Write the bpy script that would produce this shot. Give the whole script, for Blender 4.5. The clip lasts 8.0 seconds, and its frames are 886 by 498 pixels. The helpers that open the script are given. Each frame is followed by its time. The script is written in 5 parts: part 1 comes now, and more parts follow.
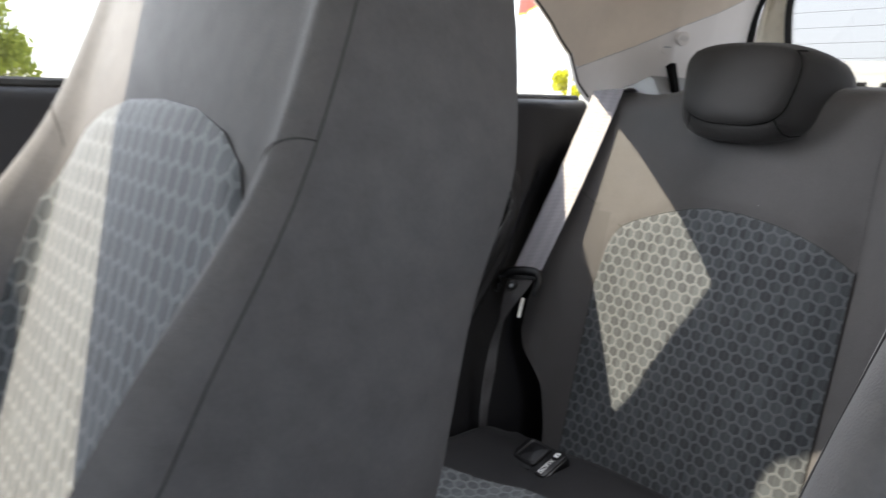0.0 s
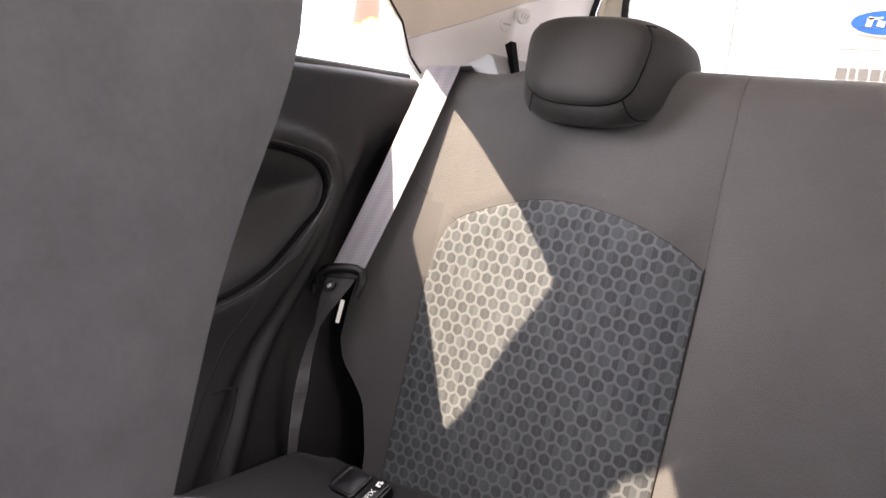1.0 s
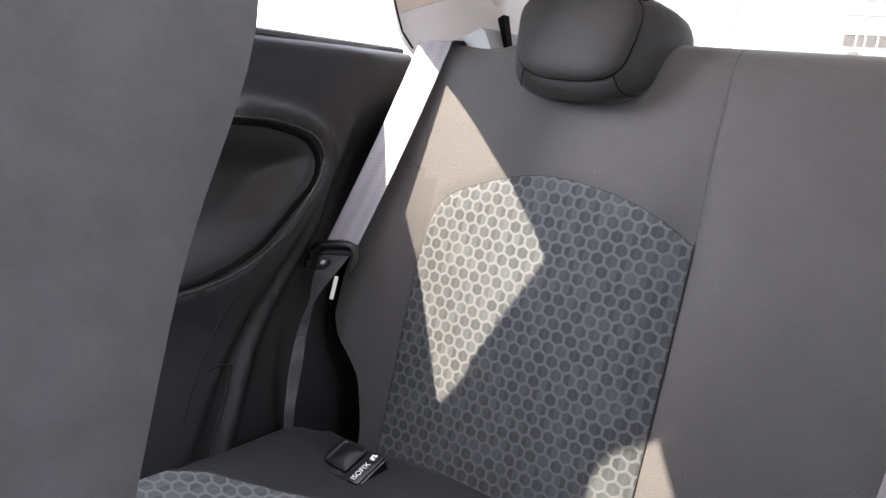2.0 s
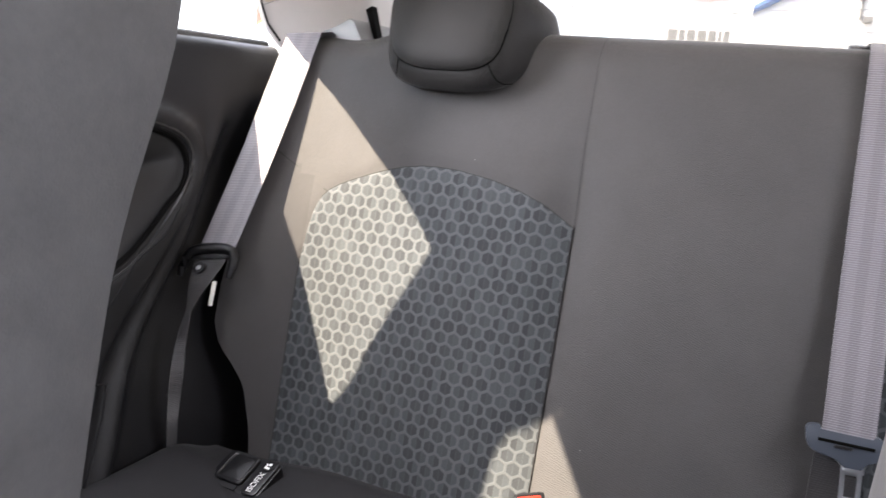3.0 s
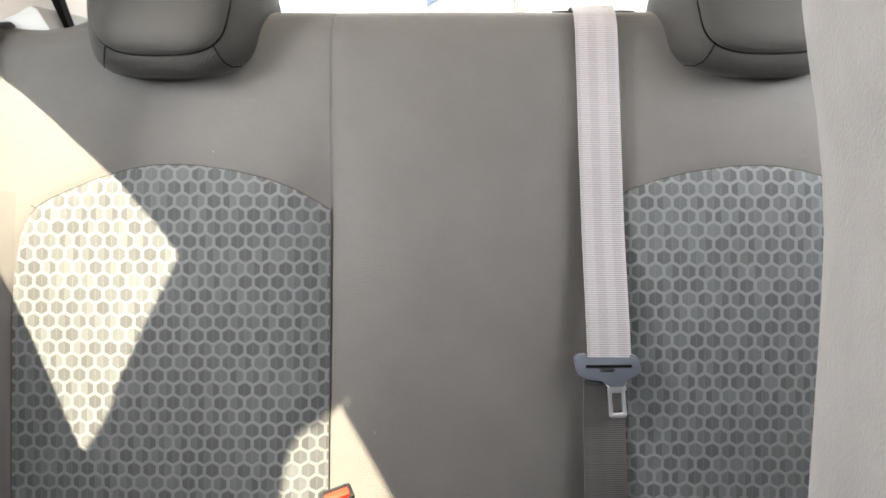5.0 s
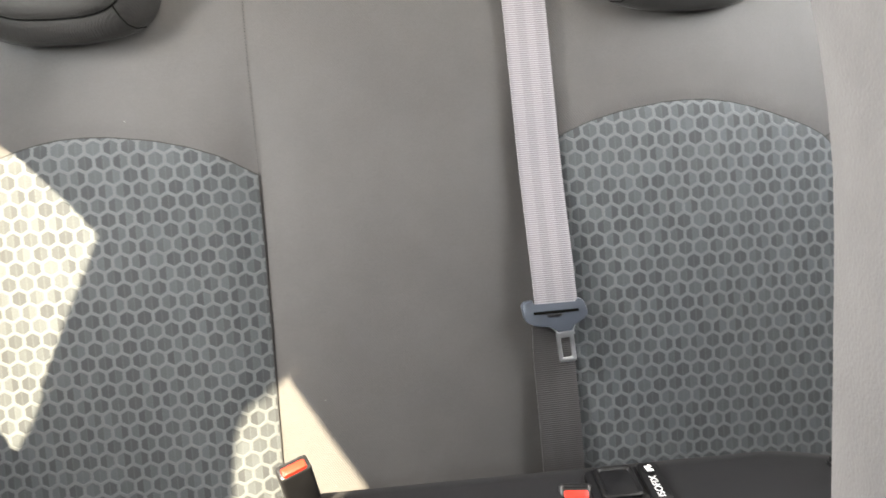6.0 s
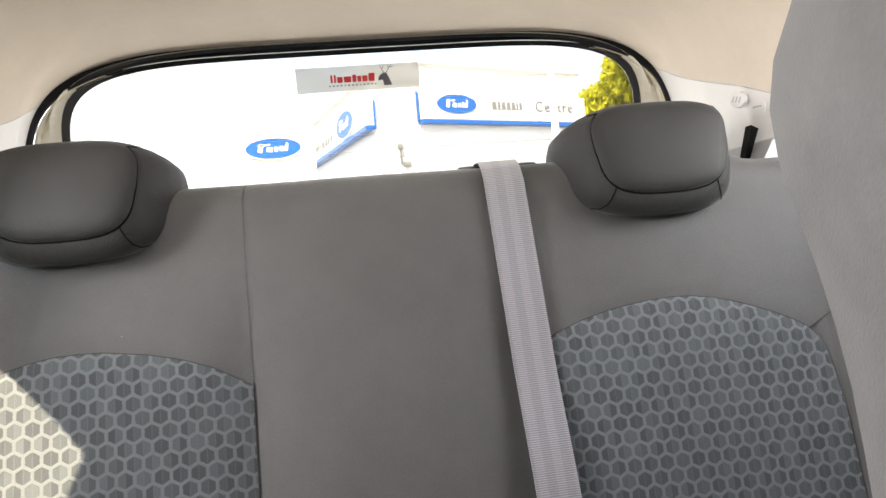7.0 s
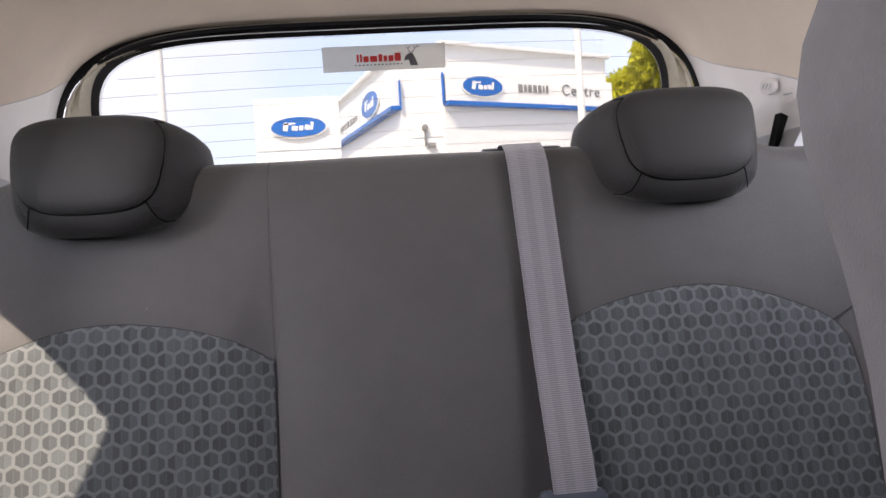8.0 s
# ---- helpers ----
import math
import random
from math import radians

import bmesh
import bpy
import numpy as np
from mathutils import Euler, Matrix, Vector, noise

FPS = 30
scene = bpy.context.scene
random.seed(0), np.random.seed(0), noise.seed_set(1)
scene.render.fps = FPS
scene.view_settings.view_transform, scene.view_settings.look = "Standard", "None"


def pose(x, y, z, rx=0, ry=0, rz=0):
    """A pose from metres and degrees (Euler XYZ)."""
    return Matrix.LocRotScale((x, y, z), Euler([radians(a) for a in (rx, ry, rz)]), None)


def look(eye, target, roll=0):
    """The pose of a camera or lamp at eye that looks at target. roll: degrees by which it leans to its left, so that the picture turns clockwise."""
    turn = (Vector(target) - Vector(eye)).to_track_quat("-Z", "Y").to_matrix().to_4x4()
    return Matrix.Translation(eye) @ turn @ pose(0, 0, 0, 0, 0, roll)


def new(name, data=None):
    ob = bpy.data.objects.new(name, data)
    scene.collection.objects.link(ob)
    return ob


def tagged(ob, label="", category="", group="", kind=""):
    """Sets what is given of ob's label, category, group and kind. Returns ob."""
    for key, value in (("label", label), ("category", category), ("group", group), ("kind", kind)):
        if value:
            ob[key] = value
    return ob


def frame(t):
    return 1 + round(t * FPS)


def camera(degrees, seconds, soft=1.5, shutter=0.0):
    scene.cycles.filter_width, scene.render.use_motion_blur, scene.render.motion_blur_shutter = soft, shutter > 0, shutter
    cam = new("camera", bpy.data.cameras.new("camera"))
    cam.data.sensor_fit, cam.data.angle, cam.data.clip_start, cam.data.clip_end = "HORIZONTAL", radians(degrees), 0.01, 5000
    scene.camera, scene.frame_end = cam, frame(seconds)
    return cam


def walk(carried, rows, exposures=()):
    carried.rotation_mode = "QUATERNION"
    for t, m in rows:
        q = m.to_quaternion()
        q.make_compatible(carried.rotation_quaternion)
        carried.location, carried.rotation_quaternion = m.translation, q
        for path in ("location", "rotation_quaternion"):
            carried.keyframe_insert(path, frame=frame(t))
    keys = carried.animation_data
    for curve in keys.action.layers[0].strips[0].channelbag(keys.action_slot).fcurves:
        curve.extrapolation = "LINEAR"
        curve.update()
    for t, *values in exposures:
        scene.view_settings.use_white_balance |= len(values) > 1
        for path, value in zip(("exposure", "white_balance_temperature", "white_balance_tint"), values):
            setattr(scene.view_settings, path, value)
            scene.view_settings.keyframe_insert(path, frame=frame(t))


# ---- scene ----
cam = camera(62.1, 8.0, shutter=0.3)
PATH = [
    (0, 0.1567, -0.9097, 1.1048, 77.26, -2.47, 48.58),
    (0.5, 0.0962, -0.8413, 1.0588, 79.22, -5.17, 39.19),
    (1, 0.0722, -0.7910, 1.0472, 79.35, -6.02, 35.97),
    (1.2, 0.0758, -0.7876, 1.0562, 78.91, -5.91, 36.06),
    (2.3, 0.0854, -0.7843, 1.0542, 76.81, -5.72, 36.11),
    (2.5, 0.0767, -0.7924, 1.0404, 77.47, -5.65, 33.87),
    (3, 0.0563, -0.7936, 1.0456, 77.91, -4.47, 24.84),
    (3.5, 0.0422, -0.7893, 1.0355, 80.08, -3.00, 19.09),
    (4, 0.0306, -0.7857, 1.0269, 79.51, -2.00, 13.91),
    (4.5, 0.0219, -0.7841, 1.0209, 79.76, -1.37, 8.12),
    (4.7, 0.0159, -0.7842, 1.0199, 79.65, -1.17, 4.97),
    (5.8, -0.0078, -0.7600, 1.0305, 75.25, 2.83, -3.05),
    (6, -0.0056, -0.7593, 1.0215, 74.89, 3.22, -4.65),
    (6.2, -0.0061, -0.7501, 1.0255, 73.68, 3.29, -6.36),
    (6.4, -0.0054, -0.7537, 1.0238, 78.70, 3.65, -6.22),
    (6.5, -0.0100, -0.7603, 1.0224, 82.84, 3.74, -5.67),
    (6.6, -0.0222, -0.7600, 1.0265, 85.67, 4.25, -6.13),
    (6.8, -0.0168, -0.7616, 1.0335, 88.80, 5.19, -5.91),
    (7, -0.0164, -0.7639, 1.0309, 89.96, 4.99, -6.10),
    (7.5, -0.0188, -0.7623, 1.0314, 88.75, 4.13, -6.31),
    (8, -0.0162, -0.7657, 1.0300, 88.71, 3.58, -4.37),
]
# seconds, stops, kelvin, tint
EXPOSURE = [(0, 2.48, 6000, 12), (0.5, 3.2, 6600, 19), (1.0, 3.32, 6550, 22), (2.5, 3.35, 5880, 17), (3.0, 3.42, 6150, 17), (3.5, 3.85, 6500, 16), (4.0, 3.95, 6600, 13), (4.5, 4.15, 6650, 10),
            (6.3, 4.28, 6600, 9), (6.6, 4.3, 6600, 9), (7.0, 3.5, 6450, 10), (7.5, 3.05, 6300, 16), (8.0, 2.65, 6150, 20)]
walk(cam, [(r[0], pose(*r[1:])) for r in PATH], EXPOSURE)

# ---------------------------------------------------------------- light
SUN_WAY = Vector((-1.0, -1.55, 2.16)).normalized()      # towards the sun
world = bpy.data.worlds.new("sky")
scene.world = world
world.use_nodes = True
wn = world.node_tree
sky = wn.nodes.new("ShaderNodeTexSky")
sky.sky_type = "NISHITA"
sky.sun_disc = False
sky.sun_elevation = math.asin(SUN_WAY.z)
sky.sun_rotation = math.atan2(SUN_WAY.x, SUN_WAY.y)
sky.air_density, sky.dust_density = 1.0, 2.5
wn.nodes["Background"].inputs["Strength"].default_value = 0.15
clouds = wn.nodes.new("ShaderNodeTexNoise")
clouds.inputs["Scale"].default_value, clouds.inputs["Detail"].default_value = 2.6, 7.0
cover = wn.nodes.new("ShaderNodeMapRange")
cover.inputs[1].default_value, cover.inputs[2].default_value, cover.inputs[3].default_value, cover.inputs[4].default_value = 0.37, 0.62, 0.45, 0.92
haze = wn.nodes.new("ShaderNodeMix")
haze.data_type = "RGBA"
haze.inputs[7].default_value = (4.2, 4.2, 4.2, 1)
wn.links.new(wn.nodes.new("ShaderNodeTexCoord").outputs["Generated"], clouds.inputs["Vector"])
wn.links.new(clouds.outputs["Fac"], cover.inputs[0])
wn.links.new(cover.outputs[0], haze.inputs[0])
wn.links.new(sky.outputs["Color"], haze.inputs[6])
wn.links.new(haze.outputs[2], wn.nodes["Background"].inputs["Color"])
sun_data = bpy.data.lights.new("sun", "SUN")
sun_data.energy, sun_data.angle, sun_data.color = 2.6, radians(0.6), (1.0, 0.85, 0.60)
sun = new("sun", sun_data)
sun.matrix_world = look(SUN_WAY * 30, (0, 0, 0))


def sky_lamp(name, eye, target, wide, high, watts):
    """Daylight of a window's opening, as an area lamp of its size."""
    data = bpy.data.lights.new(name, "AREA")
    data.shape, data.size, data.size_y, data.energy, data.color = "RECTANGLE", wide, high, watts, (1.0, 0.97, 0.93)
    lamp = new(name, data)
    lamp.matrix_world = look(eye, target)
    return lamp


sky_lamp("windscreen_daylight", (0, -1.98, 1.19), (0, 0, 0.85), 1.1, 0.55, 0.29)
sky_lamp("door_window_daylight", (0.585, -1.05, 1.21), (-0.5, -0.6, 0.9), 0.7, 0.22, 0.11)
sky_lamp("door_window_daylight", (-0.560, -0.72, 1.21), (0.5, -0.58, 0.95), 0.30, 0.16, 0.35)
sky_lamp("quarter_window_daylight", (-0.545, -0.24, 1.17), (0.15, -0.9, 1.04), 0.30, 0.12, 1.05)
sky_lamp("quarter_window_daylight", (0.545, -0.22, 1.17), (-0.3, -0.2, 0.92), 0.34, 0.12, 0.27)
sky_lamp("rear_window_daylight", (0, 0.455, 1.16), (0, -1.0, 0.98), 0.86, 0.32, 0.12)


# ---------------------------------------------------------------- materials
def nodes_of(m):
    m.use_nodes = True
    t = m.node_tree
    return t, t.nodes["Principled BSDF"]


def node(t, kind, **inputs):
    n = t.nodes.new(kind)
    for k, v in inputs.items():
        n.inputs[k.replace("_", " ")].default_value = v
    return n


def calc(t, op, a, b=None, c=None):
    n = t.nodes.new("ShaderNodeMath")
    n.operation = op
    for i, v in enumerate((a, b, c)):
        if v is None:
            continue
        if isinstance(v, (int, float)):
            n.inputs[i].default_value = v
        else:
            t.links.new(v, n.inputs[i])
    return n.outputs[0]


def mix_color(t, fac, a, b, mode="MIX"):
    n = t.nodes.new("ShaderNodeMix")
    n.data_type, n.blend_type = "RGBA", mode
    for s, v in ((n.inputs[0], fac), (n.inputs[6], a), (n.inputs[7], b)):
        if isinstance(v, (int, float)):
            s.default_value = v
        elif isinstance(v, tuple):
            s.default_value = (*v, 1)
        else:
            t.links.new(v, s)
    return n.outputs[2]


def bump(t, bsdf, height, dist, strength=1.0, after=None):
    n = t.nodes.new("ShaderNodeBump")
    n.inputs["Strength"].default_value, n.inputs["Distance"].default_value = strength, dist
    t.links.new(height, n.inputs["Height"])
    if after is not None:
        t.links.new(after, n.inputs["Normal"])
    t.links.new(n.outputs[0], bsdf.inputs["Normal"])
    return n.outputs[0]


def noise_of(t, coords, scale, detail=3.0, rough=0.55):
    n = node(t, "ShaderNodeTexNoise", Scale=scale, Detail=detail, Roughness=rough)
    t.links.new(coords, n.inputs["Vector"])
    return n.outputs["Fac"]


def ramp(t, fac, lo, hi, a, b):
    n = t.nodes.new("ShaderNodeMapRange")
    for i, v in enumerate((lo, hi, a, b)):
        n.inputs[i + 1].default_value = v
    t.links.new(fac, n.inputs[0])
    return n.outputs[0]


def plain(name, color, rough=0.5, metal=0.0, grain=0.12, scale=60.0, bumps=0.0003, fine=900.0, spec=0.5):
    """A surface with mottling at two scales and a fine relief."""
    m = bpy.data.materials.new(name)
    t, b = nodes_of(m)
    at = t.nodes.new("ShaderNodeTexCoord").outputs["Object"]
    big, small = noise_of(t, at, scale * 0.12), noise_of(t, at, scale, 5.0)
    f = calc(t, "ADD", calc(t, "MULTIPLY", big, 0.6), calc(t, "MULTIPLY", small, 0.4))
    k = ramp(t, f, 0.3, 0.7, 1 - grain, 1 + grain)
    t.links.new(mix_color(t, 1.0, color, k, "MULTIPLY"), b.inputs["Base Color"])
    t.links.new(ramp(t, small, 0.3, 0.7, max(rough - 0.07, 0), min(rough + 0.07, 1)), b.inputs["Roughness"])
    b.inputs["Metallic"].default_value = metal
    b.inputs["Specular IOR Level"].default_value = spec
    if bumps:
        bump(t, b, noise_of(t, at, fine, 2.0), bumps, 0.5)
    return m


def fabric(name, color, pitch=0.0017, sheen=0.25, turn=55, relief=0.0005, contrast=0.2, gloss=0.45):
    """Woven twill with a diagonal rib."""
    m = bpy.data.materials.new(name)
    t, b = nodes_of(m)
    uv = t.nodes.new("ShaderNodeUVMap").outputs[0]
    mp = t.nodes.new("ShaderNodeMapping")
    mp.inputs["Rotation"].default_value = (0, 0, radians(turn))
    t.links.new(uv, mp.inputs["Vector"])
    sep = t.nodes.new("ShaderNodeSeparateXYZ")
    t.links.new(mp.outputs[0], sep.inputs[0])
    wander = calc(t, "MULTIPLY", calc(t, "SUBTRACT", noise_of(t, uv, 160.0, 2.0), 0.5), 9.0)
    rib = calc(t, "SINE", calc(t, "ADD", calc(t, "MULTIPLY", sep.outputs[0], 2 * math.pi / pitch), wander))
    knot = calc(t, "SINE", calc(t, "MULTIPLY", sep.outputs[1], 2 * math.pi / (pitch * 1.4)))
    h = calc(t, "ADD", calc(t, "MULTIPLY", rib, 0.35), calc(t, "MULTIPLY", knot, 0.15))
    big, small = noise_of(t, uv, 9.0, 6.0, 0.65), noise_of(t, uv, 420.0, 3.0)
    k = calc(t, "ADD", ramp(t, big, 0.3, 0.7, 0.9, 1.1), calc(t, "MULTIPLY", calc(t, "ADD", h, calc(t, "SUBTRACT", small, 0.5)), contrast))
    # a few specks of lint
    vor = node(t, "ShaderNodeTexVoronoi", Scale=23.0)
    t.links.new(uv, vor.inputs["Vector"])
    lint = calc(t, "LESS_THAN", vor.outputs["Distance"], 0.012)
    col = mix_color(t, 1.0, color, k, "MULTIPLY")
    t.links.new(mix_color(t, calc(t, "MULTIPLY", lint, 0.5), col, (0.5, 0.5, 0.48)), b.inputs["Base Color"])
    b.inputs["Roughness"].default_value = 0.64
    b.inputs["Specular IOR Level"].default_value = gloss
    b.inputs["Sheen Weight"].default_value = sheen
    b.inputs["Sheen Roughness"].default_value = 0.4
    bump(t, b, calc(t, "ADD", h, small), relief, 0.6)
    return m


def hexagons(name, line, dark, light, width=0.0168, height=0.0164):
    """Woven fabric with a honeycomb: pale outlines, and cells whose two halves are dark or pale by chance."""
    m = bpy.data.materials.new(name)
    t, b = nodes_of(m)
    uv = t.nodes.new("ShaderNodeUVMap").outputs[0]
    sep = t.nodes.new("ShaderNodeSeparateXYZ")
    t.links.new(uv, sep.inputs[0])
    wob = calc(t, "MULTIPLY", calc(t, "SUBTRACT", noise_of(t, uv, 700.0, 1.0), 0.5), 0.09)
    # cells are 1 wide and 1.732 / 2 apart, upright
    x = calc(t, "ADD", calc(t, "DIVIDE", sep.outputs[0], width), wob)
    y = calc(t, "ADD", calc(t, "DIVIDE", sep.outputs[1], height), calc(t, "MULTIPLY", wob, 0.6))
    R3 = 1.7320508

    def cell(ox, oy):
        ix = calc(t, "FLOOR", calc(t, "ADD", x, ox))
        iy = calc(t, "FLOOR", calc(t, "DIVIDE", calc(t, "ADD", y, oy * R3), R3))
        dx = calc(t, "SUBTRACT", calc(t, "SUBTRACT", calc(t, "ADD", x, ox), ix), 0.5)
        dy = calc(t, "SUBTRACT", calc(t, "SUBTRACT", calc(t, "ADD", y, oy * R3), calc(t, "MULTIPLY", iy, R3)), R3 / 2)
        d2 = calc(t, "ADD", calc(t, "MULTIPLY", dx, dx), calc(t, "MULTIPLY", dy, dy))
        return ix, iy, dx, dy, d2

    a, c = cell(0, 0), cell(0.5, 0.5)
    first = calc(t, "LESS_THAN", a[4], c[4])

    def pick(i):
        return calc(t, "ADD", calc(t, "MULTIPLY", a[i], first), calc(t, "MULTIPLY", c[i], calc(t, "SUBTRACT", 1.0, first)))

    dx, dy = pick(2), pick(3)
    ax, ay = calc(t, "ABSOLUTE", dx), calc(t, "ABSOLUTE", dy)
    dist = calc(t, "MAXIMUM", ax, calc(t, "ADD", calc(t, "MULTIPLY", ax, 0.5), calc(t, "MULTIPLY", ay, 0.8660254)))
    inside = ramp(t, dist, 0.382, 0.422, 1.0, 0.0)
    key = t.nodes.new("ShaderNodeCombineXYZ")
    t.links.new(pick(0), key.inputs[0])
    t.links.new(pick(1), key.inputs[1])
    half = calc(t, "GREATER_THAN", dx, 0.0)
    t.links.new(calc(t, "ADD", calc(t, "MULTIPLY", half, 0.37), calc(t, "MULTIPLY", first, 5.5)), key.inputs[2])
    wn_ = t.nodes.new("ShaderNodeTexWhiteNoise")
    t.links.new(key.outputs[0], wn_.inputs["Vector"])
    tone = ramp(t, wn_.outputs["Value"], 0.15, 1.0, 0.0, 1.0)
    tone = calc(t, "POWER", tone, 1.3)
    mid = calc(t, "LESS_THAN", ax, 0.03)
    fill = mix_color(t, tone, dark, light)
    fill = mix_color(t, calc(t, "MULTIPLY", mid, 0.28), fill, line)
    small = noise_of(t, uv, 1100.0, 2.0)
    col = mix_color(t, inside, line, fill)
    k = calc(t, "MULTIPLY", ramp(t, small, 0.3, 0.7, 0.82, 1.18), ramp(t, noise_of(t, uv, 6.0), 0.3, 0.7, 0.92, 1.08))
    t.links.new(mix_color(t, 1.0, col, k, "MULTIPLY"), b.inputs["Base Color"])
    b.inputs["Roughness"].default_value = 0.8
    b.inputs["Specular IOR Level"].default_value = 0.3
    b.inputs["Sheen Weight"].default_value = 0.3
    bump(t, b, calc(t, "ADD", calc(t, "SUBTRACT", 1.0, inside), calc(t, "MULTIPLY", small, 0.5)), 0.0006, 0.6)
    return m


def webbing_mat(name, color, ribs=0.12):
    """Belt webbing: cross ribs, five lengthwise bands."""
    m = bpy.data.materials.new(name)
    t, b = nodes_of(m)
    uv = t.nodes.new("ShaderNodeUVMap").outputs[0]
    sep = t.nodes.new("ShaderNodeSeparateXYZ")
    t.links.new(uv, sep.inputs[0])
    rib = calc(t, "SINE", calc(t, "MULTIPLY", sep.outputs[1], 2 * math.pi / 0.0022))
    band = calc(t, "SINE", calc(t, "MULTIPLY", sep.outputs[0], 2 * math.pi / 0.0185))
    band = ramp(t, band, -0.25, 0.25, 0.91, 1.06)
    k = calc(t, "ADD", band, calc(t, "MULTIPLY", rib, ribs))
    k = calc(t, "MULTIPLY", k, ramp(t, noise_of(t, uv, 500.0), 0.3, 0.7, 0.93, 1.07))
    t.links.new(mix_color(t, 1.0, color, k, "MULTIPLY"), b.inputs["Base Color"])
    b.inputs["Roughness"].default_value = 0.34
    b.inputs["Specular IOR Level"].default_value = 0.7
    b.inputs["Sheen Weight"].default_value = 0.3
    bump(t, b, calc(t, "ADD", rib, band), 0.0004, 0.5)
    return m


def pane_mat(name, tint, gloss=1.0):
    """Window glass: what is behind it shows, and it mirrors by Fresnel."""
    m = bpy.data.materials.new(name)
    m.use_nodes = True
    t = m.node_tree
    t.nodes.remove(t.nodes["Principled BSDF"])
    clear = node(t, "ShaderNodeBsdfTransparent", Color=(*tint, 1))
    shine = node(t, "ShaderNodeBsdfGlossy", Roughness=0.01)
    mixer = t.nodes.new("ShaderNodeMixShader")
    graze = calc(t, "POWER", node(t, "ShaderNodeLayerWeight", Blend=0.5).outputs["Facing"], 5.0)
    t.links.new(calc(t, "MULTIPLY", calc(t, "ADD", calc(t, "MULTIPLY", graze, 0.5), 0.03), gloss), mixer.inputs[0])
    t.links.new(clear.outputs[0], mixer.inputs[1])
    t.links.new(shine.outputs[0], mixer.inputs[2])
    t.links.new(mixer.outputs[0], t.nodes["Material Output"].inputs[0])
    return m


def leaf_mat(name, color):
    """Thin leaves: light is thrown back and let through, and no two are quite alike."""
    m = bpy.data.materials.new(name)
    m.use_nodes = True
    t = m.node_tree
    t.nodes.remove(t.nodes["Principled BSDF"])
    k = ramp(t, t.nodes.new("ShaderNodeNewGeometry").outputs["Random Per Island"], 0.0, 1.0, 0.7, 1.25)
    col = mix_color(t, 1.0, color, k, "MULTIPLY")
    front, through_ = t.nodes.new("ShaderNodeBsdfDiffuse"), t.nodes.new("ShaderNodeBsdfTranslucent")
    mixer = t.nodes.new("ShaderNodeMixShader")
    for n in (front, through_):
        t.links.new(col, n.inputs["Color"])
    t.links.new(front.outputs[0], mixer.inputs[1])
    t.links.new(through_.outputs[0], mixer.inputs[2])
    t.links.new(mixer.outputs[0], t.nodes["Material Output"].inputs[0])
    return m


def film_mat(name, color):
    """Milky plastic film: half clear, half letting light through softly."""
    m = bpy.data.materials.new(name)
    m.use_nodes = True
    t = m.node_tree
    t.nodes.remove(t.nodes["Principled BSDF"])
    clear = node(t, "ShaderNodeBsdfTransparent", Color=(0.72, 0.72, 0.70, 1))
    milky = node(t, "ShaderNodeBsdfTranslucent", Color=(*color, 1))
    white = node(t, "ShaderNodeBsdfDiffuse", Color=(*color, 1))
    both, mixer = t.nodes.new("ShaderNodeMixShader"), t.nodes.new("ShaderNodeMixShader")
    t.links.new(milky.outputs[0], both.inputs[1])
    t.links.new(white.outputs[0], both.inputs[2])
    mixer.inputs[0].default_value = 0.5
    t.links.new(clear.outputs[0], mixer.inputs[1])
    t.links.new(both.outputs[0], mixer.inputs[2])
    t.links.new(mixer.outputs[0], t.nodes["Material Output"].inputs[0])
    return m


SEAT = fabric("seat_twill", (0.069, 0.067, 0.068), pitch=0.0015, contrast=0.30, relief=0.0006, gloss=0.4)
# the seat cloth again, colour raised for the stronger light on the front seats
SEAT_SMOOTH = plain("front_seat_cloth_lit", (0.098, 0.095, 0.097), 0.8, grain=0.16, scale=420, bumps=0.0004, fine=1100, spec=0.25)
HEX = hexagons("honeycomb_cloth", (0.089, 0.098, 0.105), (0.030, 0.034, 0.039), (0.057, 0.065, 0.072))
HEAD_CLOTH = fabric("headrest_cloth", (0.0195, 0.0190, 0.0190), pitch=0.0013, sheen=0.1, contrast=0.3, relief=0.0003, gloss=0.3)
ANCHOR_PLASTIC = plain("anchor_plastic", (0.007, 0.007, 0.008), 0.34, grain=0.05, spec=0.3)
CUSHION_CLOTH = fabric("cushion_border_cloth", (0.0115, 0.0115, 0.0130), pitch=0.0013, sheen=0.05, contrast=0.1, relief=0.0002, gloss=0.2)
BOLSTER_KNIT = fabric("bolster_knit", (0.058, 0.056, 0.057), pitch=0.0015, sheen=0.12, turn=20, contrast=0.16, relief=0.0004)
# near black, paints the shade of holes and creases onto solid pieces
RECESS_SHADE = plain("recess_shade", (0.003, 0.003, 0.003), 0.9, spec=0.1)
SEAM_CLOTH = plain("seam_cloth", (0.030, 0.029, 0.030), 0.85)
PIPING = plain("piping", (0.012, 0.012, 0.013), 0.8)
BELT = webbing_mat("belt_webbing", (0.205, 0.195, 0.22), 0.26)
# same webbing, darkened in colour for the shade on its lower lengths
BELT_DARK = webbing_mat("belt_webbing_shaded", (0.026, 0.024, 0.026), 0.45)
HEADLINER = plain("headliner_cloth", (0.58, 0.515, 0.44), 0.95, grain=0.05, scale=120, bumps=0.0006, fine=700)
PILLAR = plain("pillar_plastic", (0.62, 0.605, 0.60), 0.5, grain=0.03, scale=80, bumps=0.0002, fine=1500)
SHELF_PLASTIC = plain("shelf_plastic", (0.33, 0.35, 0.37), 0.4, grain=0.04)
